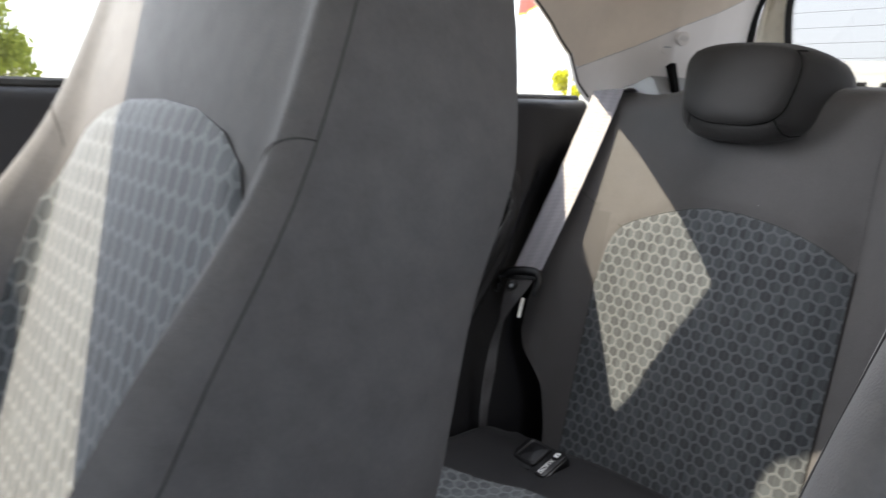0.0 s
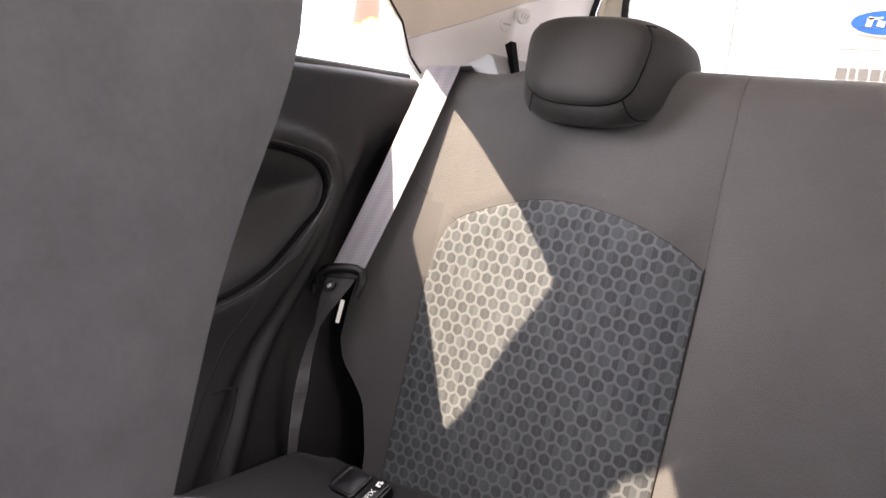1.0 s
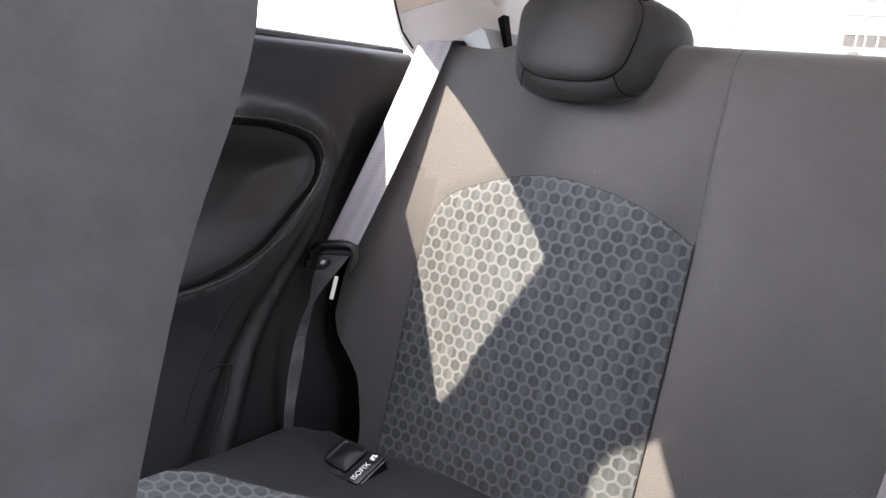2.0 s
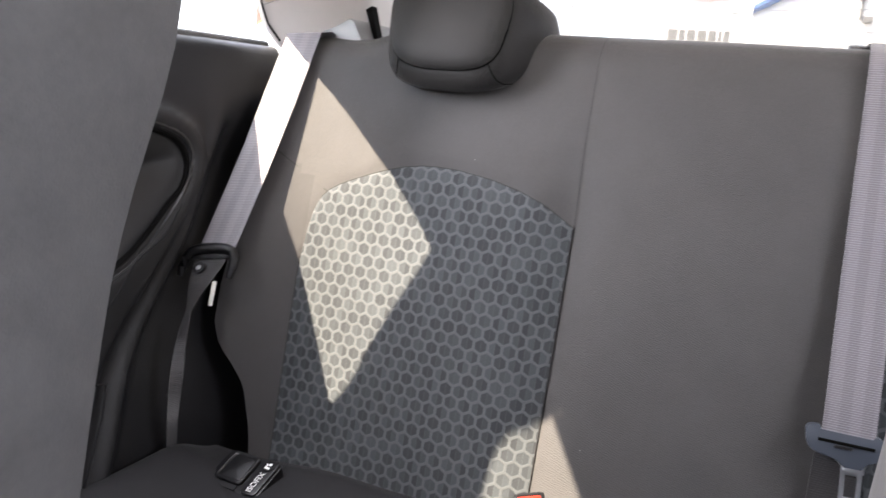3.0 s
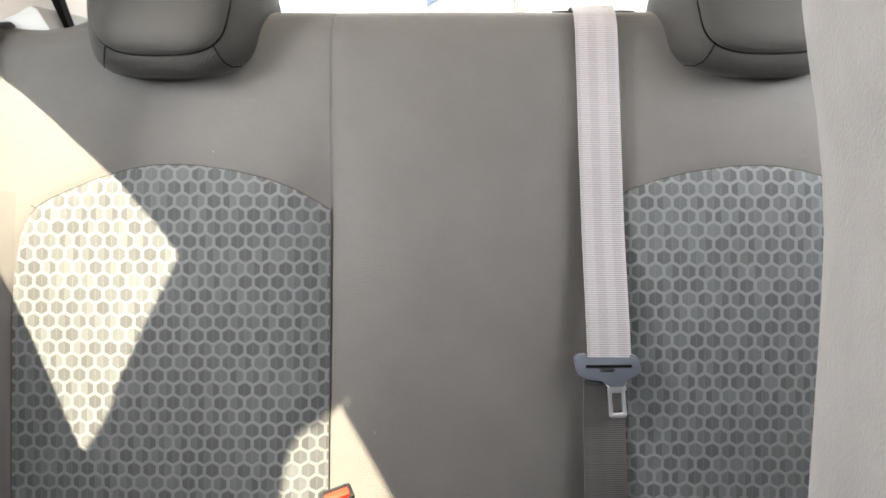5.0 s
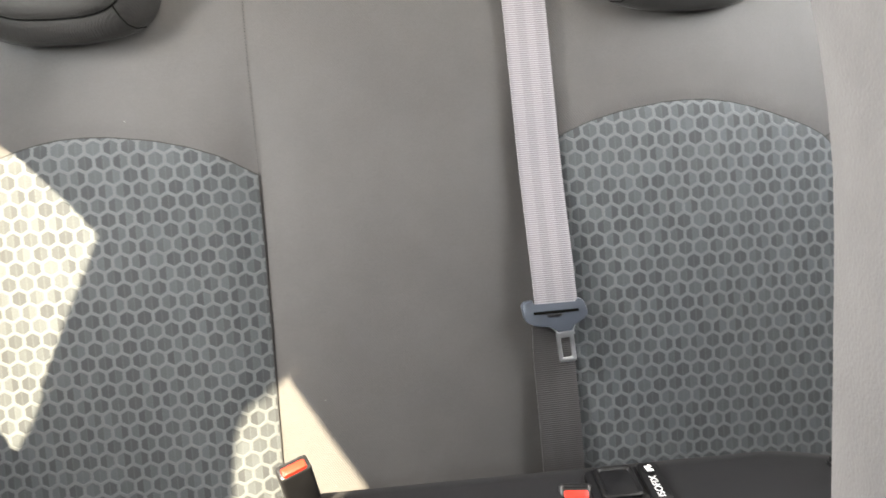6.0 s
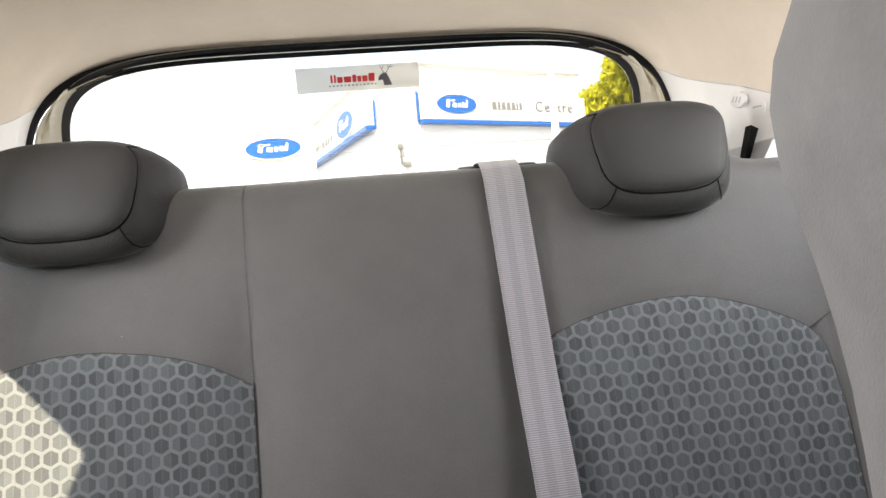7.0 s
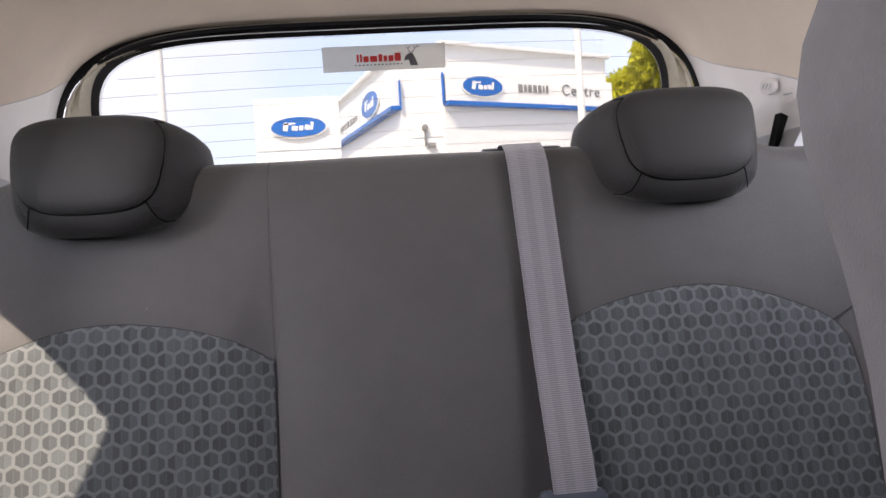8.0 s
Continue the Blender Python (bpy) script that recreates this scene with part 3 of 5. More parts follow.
    tube(bm, [shell(y, shell_k(y, lerp(DOOR_HEAD, y)), side) + Vector((side * 0.001, 0, 0.004)) for y in spans([-1.62, -0.5], 0.05)], 0.0025, 6)
    window = solo("window_door_" + word, bm, RUBBER, "front door window in a dark rubber frame", "window", "structure")
    p = part("pane", glazing(-1.62, -0.50, lambda y: lerp(DOOR_FOOT, y), lambda y: lerp(DOOR_HEAD, y)), GLASS, window)
    p.visible_shadow = False
    # outer skin below the windows
    bm = bmesh.new()
    sheet(bm, [[Vector((-side * x, y, z)) for x, z in ((0.79, 0.25), (0.82, 0.6), (0.80, 0.9), (0.70, 1.05), (0.622, 1.083))] for y in spans([-2.3, 0.6], 0.3)])
    bmesh.ops.recalc_face_normals(bm, faces=bm.faces[:])
    solo("wall_outer_" + word, thicken(bm, 0.01), PAINT, "painted outer door skin of the car", "car body", "structure")

# floor of the car, bulkhead, windscreen and the boot
bm = bmesh.new()
sheet(bm, [[Vector((x, y, lerp([(-2.3, 0.45), (-1.9, 0.30), (-0.55, 0.30), (-0.40, 0.42), (0.75, 0.45)], y) + 0.10 * math.exp(-(x / 0.11) ** 2) * (y < -0.3))) for x in spans([-0.80, 0.80], 0.05)] for y in spans([-2.3, 0.75], 0.05)])
bmesh.ops.recalc_face_normals(bm, faces=bm.faces[:])
solo("floor", thicken(bm, 0.02), CARPET, "dark carpeted car floor with a centre tunnel", "car floor", "structure")
bm = bmesh.new()
sheet(bm, [[Vector((x, y + 0.12 * (x / 0.7) ** 2, z)) for x in spans([-0.72, 0.72], 0.08)] for y, z in ((-1.78, 0.35), (-1.74, 0.62), (-1.72, 0.86), (-1.76, 0.95), (-1.9, 1.0), (-2.35, 0.98))])
bmesh.ops.recalc_face_normals(bm, faces=bm.faces[:])
solo("dashboard", thicken(bm, 0.02), TRIM, "plain black dashboard below the windscreen", "dashboard", "structure")
bm = bmesh.new()
sheet(bm, [[Vector((x * (1 - 0.14 * k), -2.30 + 0.56 * k + 0.10 * (x / 0.68) ** 2, 0.99 + 0.335 * k)) for x in spans([-0.66, 0.66], 0.08)] for k in (0, 0.25, 0.5, 0.75, 1)])
ws = solo("windscreen", thicken(bm, 0.005), GLASS, "raked clear windscreen", "window", "structure")
ws.visible_shadow = False
for side, word in ((1, "right"), (-1, "left")):
    bm = bmesh.new()
    tube(bm, [(side * (0.66 - 0.10 * k), -2.20 + 0.56 * k, 0.99 + 0.335 * k) for k in (0, 0.25, 0.5, 0.75, 1)], 0.035, 10)
    solo("trim_front_pillar_" + word, bm, PILLAR, "pale front pillar beside the windscreen", "pillar trim", "structure")
bm = bmesh.new()
sheet(bm, [[Vector((x, y, z)) for x in spans([-0.72, 0.72], 0.12)] for y, z in ((0.52, 0.42), (0.60, 0.62), (0.62, 0.80), (0.575, 0.955))])
for side in (1, -1):
    sheet(bm, [[Vector((side * x, y, z)) for y in (0.12, 0.35, 0.62)] for x, z in ((0.56, 0.42), (0.57, 0.75), (0.53, 1.0), (0.51, 1.09))])
bmesh.ops.recalc_face_normals(bm, faces=bm.faces[:])
solo("wall_boot", thicken(bm, 0.015), TRIM, "black boot lining and lower tailgate trim", "boot trim", "structure")


# ---------------------------------------------------------------- rear window and tailgate frame
def loop(a, b, cz, y_of, n=4.6, steps=96, y_add=0.0):
    out = []
    for i in range(steps):
        t = 2 * math.pi * i / steps
        c, s = math.cos(t), math.sin(t)
        x, z = a * math.copysign(abs(c) ** (2 / n), c), cz + b * math.copysign(abs(s) ** (2 / n), s)
        out.append(Vector((x + 0.001, y_of(z) + y_add, z)))
    return out


def glass_y(z):
    return 0.52 - 0.35 * (z - 1.1)


tailgate = thing("tailgate", (0, 0.55, 0.95), "closed tailgate with a painted inner frame round its window", "tailgate")
ring0 = loop(0.511, 0.220, 1.147, lambda z: 0.425, 4.0)
ring1 = loop(0.510, 0.221, 1.148, lambda z: 0.45 - 0.05 * (z - 1.1), 4.0)
ring2 = loop(0.494, 0.2225, 1.150, lambda z: glass_y(z) - 0.022, 4.4)
ring3 = loop(0.481, 0.2222, 1.150, lambda z: glass_y(z) - 0.006, 5.0)
bm = bmesh.new()
sheet(bm, [ring0, ring1, ring2, ring3], closed=True)
bmesh.ops.recalc_face_normals(bm, faces=bm.faces[:])
part("inner_frame", thicken(bm, 0.004), PAINT, tailgate, "glossy grey-beige painted frame")
bm = bmesh.new()
tube(bm, loop(0.520, 0.227, 1.147, lambda z: 0.424, 4.0), 0.0085, 10, closed=True)
part("door_seal", bm, RUBBER, tailgate, "black rubber door seal")
bm = bmesh.new()
sheet(bm, [loop(0.514, 0.221, 1.147, lambda z: 0.430, 4.0), loop(0.620, 0.342, 1.147, lambda z: 0.432, 4.0)], closed=True)
bmesh.ops.recalc_face_normals(bm, faces=bm.faces[:])
part("aperture_flange", thicken(bm, 0.003), RUBBER, tailgate, "black flange behind the door seal")
for x in (-0.512, 0.512):
    bm = bmesh.new()
    disc(bm, look((x, 0.452, 1.272), (0, -0.3, 1.1)) @ Matrix.Translation((0, 0, -0.006)), 0.006, 0.006, 16, 0.001)
    part("plug", bm, STEEL, tailgate, "small bright plug")
# black trim along the head of the frame
bm = bmesh.new()
arch = [[p for p in r if p.z > 1.15 and abs(p.x - 0.001) < 0.44] for r in (loop(0.507, 0.218, 1.147, lambda z: 0.423, 4.0, 240), loop(0.506, 0.219, 1.148, lambda z: 0.449 - 0.05 * (z - 1.1), 4.0, 240), loop(0.496, 0.2205, 1.150, lambda z: glass_y(z) - 0.023, 4.4, 240), loop(0.486, 0.2200, 1.150, lambda z: glass_y(z) - 0.008, 5.0, 240))]
arch = [r[(len(r) - min(len(q) for q in arch)) // 2:][:min(len(q) for q in arch)] for r in arch]
sheet(bm, arch)
bmesh.ops.recalc_face_normals(bm, faces=bm.faces[:])
part("upper_trim", thicken(bm, 0.0015), RUBBER, tailgate, "black plastic trim along the head of the frame")
rear_window = thing("window_rear", (0, 0.55, 0.95), "heated rear window with a black printed edge", "window", kind="structure")
bm = bmesh.new()
sheet(bm, [loop(0.4965, 0.226, 1.150, glass_y, 5.2, 192, -0.007), loop(0.4660, 0.2050, 1.150, glass_y, 5.4, 192, -0.006)], closed=True)
bmesh.ops.recalc_face_normals(bm, faces=bm.faces[:])
part("window_frame", thicken(bm, 0.003), CERAMIC, rear_window, "black printed glass edge")
bm = bmesh.new()
tube(bm, loop(0.4815, 0.2120, 1.150, glass_y, 5.2, 96, -0.0095), 0.0007, 6, closed=True)
part("gasket", bm, STEEL, rear_window, "thin bright edge line")
# fringe of printed dots inside the black edge
bm = bmesh.new()
last = None
for p in loop(0.4643, 0.2033, 1.150, glass_y, 5.4, 6000, -0.0062):
    if p.z > 1.06 and (last is None or (p - last).length > 0.0026):
        box(bm, Matrix.Translation(p), (0.0013, 0.0004, 0.0013))
        last = p
part("printed_dots", bm, CERAMIC, rear_window, "fringe of small black dots", smooth=False)
bm = bmesh.new()
rim_verts = [bm.verts.new(p) for p in loop(0.496, 0.223, 1.150, glass_y)]
bm.faces.new(rim_verts)
p = part("pane", thicken(bm, 0.004), GLASS_TINTED, rear_window, "tinted glass pane", smooth=False)
p.visible_shadow = False
for i in range(10):
    bm = bmesh.new()
    z = 1.336 - 0.026 * i
    half = 0.480 * max(1 - abs((z - 1.150) / 0.205) ** 4, 0) ** 0.25
    tube(bm, [(x, glass_y(z - 0.006 * (x / 0.47) ** 2) - 0.0012, z - 0.006 * (x / 0.47) ** 2) for x in spans([-half, half], 0.08)], 0.0003, 4)
    part("heater_wire", bm, WIRE, rear_window, "thin brown heater wire")

# sticker on the glass, read from behind: red bars for its name, a grey mark beside them
PANE = Matrix.Translation((-0.002, glass_y(1.3195) - 0.0035, 1.3195)) @ pose(0, 0, 0, 90 + math.degrees(math.atan(0.35)), 0, 0)
sticker = thing("window_sticker", (0, glass_y(1.285), 1.285), "grey dealer sticker with red and grey print on the rear window", "sticker")
bm = bmesh.new()
extrude(bm, rounded(0.199, 0.040, 0.001, 2), PANE, 0.0005)
part("film", bm, STICKER, sticker, smooth=False)
bm = bmesh.new()
x = 0.027
for width, high in ((0.0100, 0.0130), (0.0085, 0.0095), (0.0060, 0.0095), (0.0065, 0.0120), (0.0120, 0.0095), (0.0090, 0.0095), (0.0035, 0.0130), (0.0035, 0.0130)):
    extrude(bm, rounded(width, high, 0.0015, 2), PANE @ Matrix.Translation((x - width / 2, -0.006 + high / 2, 0.0006)), 0.0003)
    x -= width + 0.0018
part("red_bars", bm, STICKER_RED, sticker, "red printed bars", smooth=False)
bm = bmesh.new()
for i in range(13):
    extrude(bm, rounded(0.0038 if i % 4 else 0.0026, 0.0022, 0.0006, 1), PANE @ Matrix.Translation((0.028 - 0.0062 * i, -0.0105, 0.0006)), 0.0003)
part("small_bars", bm, STICKER_GREY, sticker, "small grey printed bars", smooth=False)
bm = bmesh.new()
extrude(bm, [(0.032, -0.006), (0.034, 0.001), (0.039, 0.005), (0.046, 0.006), (0.050, -0.001), (0.055, -0.014), (0.042, -0.014), (0.040, -0.005)], PANE @ Matrix.Translation((0, 0, 0.0006)), 0.0003)
for a, b in (((0.043, 0.005), (0.036, 0.018)), ((0.045, 0.005), (0.055, 0.019)), ((0.039, 0.012), (0.0425, 0.017)), ((0.050, 0.012), (0.049, 0.018)), ((0.0525, 0.0155), (0.058, 0.0155))):
    d = Vector((b[0] - a[0], b[1] - a[1], 0))
    extrude(bm, [(-0.0007, 0), (0.0007, 0), (0.0004, d.length), (-0.0004, d.length)], PANE @ Matrix.Translation((a[0], a[1], 0.0006)) @ pose(0, 0, 0, 0, 0, math.degrees(math.atan2(d.y, d.x)) - 90), 0.0003)
part("mark", bm, STICKER_GREY, sticker, "grey printed mark", smooth=False)

# ledges behind the ends of the backrest
for side in (1, -1):
    ledge = thing("shelf_ledge", (-side * 0.52, 0.1, 1.09), "pale grey plastic ledge beside the rear backrest", "ledge", "ledges behind the backrest")
    bm = bmesh.new()
    outline = [(0.600, 1.060), (0.600, 1.104), (0.545, 1.106), (0.520, 1.109), (0.495, 1.118), (0.475, 1.128), (0.467, 1.124), (0.458, 1.108), (0.450, 1.095), (0.440, 1.060)]
    extrude(bm, [(-side * x, z) for x, z in outline], pose(0, 0.165, 0, 90, 0, 0), 0.115, 0.004)
    part("moulding", bm, SHELF_PLASTIC, ledge)
    # solid wedge, coloured as the shade inside a cord slot
    bm = bmesh.new()
    extrude(bm, [(-side * x, z) for x, z in ((0.4625, 1.148), (0.4715, 1.143), (0.4545, 1.100), (0.4490, 1.100))], pose(0, 0.098, 0, 90, 0, 0), 0.014)
    part("slot", bm, RECESS_SHADE, ledge, "cord slot, its inner shade painted black")
    for x0 in (0.560,):
        bm = bmesh.new()
        extrude(bm, rounded(0.034, 0.012, 0.004, 3), Matrix.Translation((-side * x0, 0.030, 1.0990)), 0.006, 0.002)
        part("bezel", bm, SHELF_PLASTIC, ledge, "grey belt slot bezel")


# ---------------------------------------------------------------- rear seat
CREST = 0.171


def crest(u):
    """The backrest's top edge, lower at its outer ends."""
    return CREST - 0.014 * smooth(0.38, 0.45, abs(u))


def swell(u, v):
    """How far the rear backrest stands out of its plane."""
    a = abs(u)
    side = lerp([(-0.45, 0.052), (-0.30, 0.055), (-0.11, 0.050), (-0.02, 0.034), (0.06, 0.024), (0.155, 0.012)], v)
    w = side * smooth(0.455, 0.565, a)
    w += 0.006 * math.exp(-((a - 0.30) / 0.13) ** 2) * smooth(-0.45, -0.1, v)            # cushion of the outer places
    w -= 0.010 * math.exp(-((a - 0.139) / 0.030) ** 2) * smooth(0.06, -0.06, v)           # dip along the seam
    w += 0.004 * math.exp(-(u / 0.1) ** 2)
    w += 0.002 * math.sin(9 * u + 3) * math.sin(11 * v)                                     # slack cloth
    r = 0.045
    if v > crest(u) - r:
        k = min((v - crest(u) + r) / r, 1.0)
        w -= r * (1 - math.sqrt(max(1 - k * k, 0)))
    return w


EDGE = [(-0.46, 0.494), (-0.37, 0.502), (-0.31, 0.514), (-0.285, 0.528), (-0.262, 0.546), (-0.235, 0.556), (-0.19, 0.556), (-0.14, 0.551), (-0.06, 0.560), (0.0, 0.570), (0.07, 0.560), (0.135, 0.544), (0.157, 0.536)]
HEAD = [(0.139, -0.050), (0.156, -0.040), (0.175, -0.029), (0.205, -0.018), (0.237, -0.010), (0.279, -0.004), (0.305, -0.003), (0.328, -0.004), (0.352, -0.008), (0.376, -0.0145), (0.40, -0.023), (0.421, -0.0315), (0.44, -0.040), (0.454, -0.049), (0.461, -0.057), (0.4655, -0.066), (0.4695, -0.080), (0.472, -0.10), (0.476, -0.14)]

rear_bench = thing("rear_bench", (0, -0.25, 0.43), "dark grey cloth bench with honeycomb panels, partly sunlit", "car seat")
bm = bmesh.new()
vs = spans([-0.46, 0.11, CREST], 0.012)[:-1] + [CREST - k for k in (0.012, 0.007, 0.003, 0.0005, 0)]
vs = sorted(set(round(v, 5) for v in vs))
rows, uvs = [], []
for v in vs:
    e = lerp(EDGE, v)
    us = spans([-0.5, -0.4865], 0.0012)[:-1] + spans([-0.4865, -0.4825, -0.4780, -0.4755, -0.46, 0.46, 0.4755, 0.4780, 0.4825, 0.4865], 0.0088) + spans([0.4865, 0.5], 0.0012)[1:]
    row, uv = [], []
    grid = []
    for s in us:
        u = s if abs(s) < 0.4866 else math.copysign(0.4865 + (abs(s) - 0.4865) / 0.0135 * (e - 0.4865), s)
        grid.append(u)
    v_end = min(v, crest(e))
    w_end = swell(e - 0.004, v_end)
    row.append(S(-e - 0.004, v_end, -0.13))
    row.append(S(-e - 0.006, v_end, w_end - 0.030))
    row.append(S(-e - 0.003, v_end, w_end - 0.010))
    uv += [(-e - 0.2, v), (-e - 0.04, v), (-e - 0.015, v)]
    for u in grid:
        v_in = min(v, crest(u))
        w = swell(u, v_in)
        # stitched seam, and the trench the panel is sewn into
        a = abs(u)
        w -= 0.0018 * math.exp(-((u + 0.139) / 0.004) ** 2)
        if 0.139 < a < 0.476 and v < lerp(HEAD, a):
            w -= 0.003
        row.append(S(u, v_in, w))
        uv.append((u, v))
    row += [S(e + 0.003, v_end, w_end - 0.010), S(e + 0.006, v_end, w_end - 0.030), S(e + 0.004, v_end, -0.13)]
    uv += [(e + 0.015, v), (e + 0.04, v), (e + 0.2, v)]
    rows.append(row)
    uvs.append(uv)
# over the top and down the back
top = [p + Vector((0, 0.075, 0.004)) for p in rows[-1]]
rows.append(top)
uvs.append([(u, 0.235) for u, _ in uvs[-1]])
rows.append([p + Vector((0, -0.02, -0.5)) for p in top])
uvs.append([(u, 0.74) for u, _ in uvs[-1]])
sheet(bm, rows, uvs)
bmesh.ops.recalc_face_normals(bm, faces=bm.faces[:])
layer = bm.loops.layers.uv.verify()
for f in bm.faces:
    # the outer bolsters are sewn of a darker knit, up to a slanting seam
    u, v = (sum(l[layer].uv[i] for l in f.loops) / len(f.loops) for i in (0, 1))
    f.material_index = int(0.4766 < abs(u) and v < -0.050 + 0.6 * (abs(u) - 0.456))
backrest = part("backrest", bm, [SEAT, BOLSTER_KNIT], rear_bench)


def insert_panel(parent, tab, foot, surface, place, flip, mat, us, wrapped=False):
    """A cloth panel with a curved head, sewn into a seat."""
    b = bmesh.new()
    rows, uvs = [], []
    lo, hi = tab[0][0], tab[-1][0]

    def along(u, v):
        # the weave follows the curve of the padding
        if not wrapped:
            return u
        d = [surface(u * k / 24, v) for k in range(25)]
        return math.copysign(1.1 * sum(math.hypot(u / 24, q - p) for p, q in zip(d, d[1:])), u)

    for u in us:
        head = lerp(tab, u)
        n = 44
        row, uv = [], []
        for j in range(n + 1):
            v = foot + (head - foot) * j / n
            d = min(u - lo, hi - u, head - v, 0.02)
            puff = 0.0030 * math.sqrt(max(min(d / 0.014, 1.0), 0.0)) + 0.0003
            row.append(place(flip * u, v, surface(flip * u, v) + puff))
            uv.append((flip * along(u, v), v * (0.84 if wrapped else 1.0)))
        rows.append(row)
        uvs.append(uv)
    sheet(b, rows, uvs)
    bmesh.ops.recalc_face_normals(b, faces=b.faces[:])
    return part("honeycomb_panel", thicken(b, 0.003), mat, parent, "honeycomb-patterned grey cloth panel")


for flip in (-1, 1):
    us = spans([k for k, _ in HEAD], 0.008)
    insert_panel(rear_bench, HEAD, -0.45, swell, S, flip, HEX, us)
    bm = bmesh.new()
    line = [(0.1395, v) for v in spans([-0.44, -0.052], 0.03)] + [(u, lerp(HEAD, u)) for u in spans([0.139, 0.476], 0.008)] + [(0.4765, v) for v in spans([-0.15, -0.44], 0.03)]
    tube(bm, [S(flip * u, v, swell(flip * u, v) + 0.0002) for u, v in line], 0.0006, 6)
    part("piping", bm, SEAM_CLOTH, rear_bench)
# stitched seams
bm = bmesh.new()
for k in range(66):
    v = -0.045 + 0.213 * k / 66
    p, q = S(-0.1388, v, swell(-0.1388, v) - 0.0005), S(-0.1388, v + 0.0019, swell(-0.1388, v + 0.0019) - 0.0005)
    tube(bm, [p, q], 0.0004, 4)
part("stitching", bm, SEAM_CLOTH, rear_bench)
bm = bmesh.new()
tube(bm, [S(-0.1388, v, swell(-0.1388, v) - 0.0016) for v in spans([-0.44, 0.170], 0.01)], 0.0007, 6)
part("seam", bm, PIPING, rear_bench)
for flip in (-1, 1):
    bm = bmesh.new()
    tube(bm, [S(flip * (0.456 + 0.09 * k), -0.050 + 0.054 * k, swell(0.456 + 0.09 * k, -0.050 + 0.054 * k) + 0.0004) for k in (0, 0.2, 0.4, 0.6, 0.8, 1)], 0.0007, 5)
    part("seam", bm, SEAM_CLOTH, rear_bench)


# cushion
def cushion_z(x, y):
    z = 0.590 + 0.012 * smooth(-0.2, -0.5, y) - 0.05 * smooth(-0.135, -0.085, y) ** 2
    z += 0.030 * smooth(0.42, 0.54, abs(x)) * smooth(-0.12, -0.20, y) - 0.012 * math.exp(-((abs(x) - 0.28) / 0.12) ** 2) * smooth(-0.16, -0.26, y)
    z -= 0.10 * smooth(-0.52, -0.62, y) ** 2
    z -= 0.02 * smooth(0.535, 0.56, abs(x))
    return z + (0.025 if x > 0 else 0.025 - 0.010 * smooth(-0.12, -0.30, x)) * smooth(0.50, 0.34, abs(x)) * smooth(-0.42, -0.20, y)


bm = bmesh.new()
rows, uvs = [], []
for y in spans([-0.085, -0.16, -0.5, -0.62], 0.014):
    xs = spans([-0.56, 0.56], 0.014)
    rows.append([Vector((x, y, cushion_z(x, y))) for x in xs])
    uvs.append([(x, y) for x in xs])
rows.append([p + Vector((0, -0.005, -0.12)) for p in rows[-1]])
uvs.append([(x, y - 0.12) for x, y in uvs[-1]])
rows.insert(0, [p + Vector((0, 0.06, -0.10)) for p in rows[0]])
uvs.insert(0, [(x, y + 0.1) for x, y in uvs[0]])
sheet(bm, rows, uvs)
bmesh.ops.recalc_face_normals(bm, faces=bm.faces[:])
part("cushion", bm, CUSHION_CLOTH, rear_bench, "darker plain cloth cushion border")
CUSH = [(0.16, -0.268), (0.20, -0.252), (0.30, -0.245), (0.40, -0.253), (0.44, -0.270), (0.47, -0.292), (0.51, -0.33), (0.535, -0.37)]
for flip in (-1, 1):
    b = bmesh.new()
    rows, uvs = [], []
    for u in spans([k for k, _ in CUSH], 0.02):
        ys = [lerp(CUSH, u) + (-0.53 - lerp(CUSH, u)) * j / 24 for j in range(25)]
        rows.append([Vector((flip * u, y, cushion_z(u, y) + 0.0025)) for y in ys])
        uvs.append([(flip * u, y) for y in ys])
    sheet(b, rows, uvs)
    bmesh.ops.recalc_face_normals(b, faces=b.faces[:])
    part("honeycomb_panel", thicken(b, 0.003), HEX, rear_bench, "honeycomb-patterned cloth on the cushion")
    b = bmesh.new()
    tube(b, [(flip * u, lerp(CUSH, u), cushion_z(u, lerp(CUSH, u)) + 0.0015) for u in spans([k for k, _ in CUSH], 0.02)], 0.0018, 6)
    part("piping", b, PIPING, rear_bench)


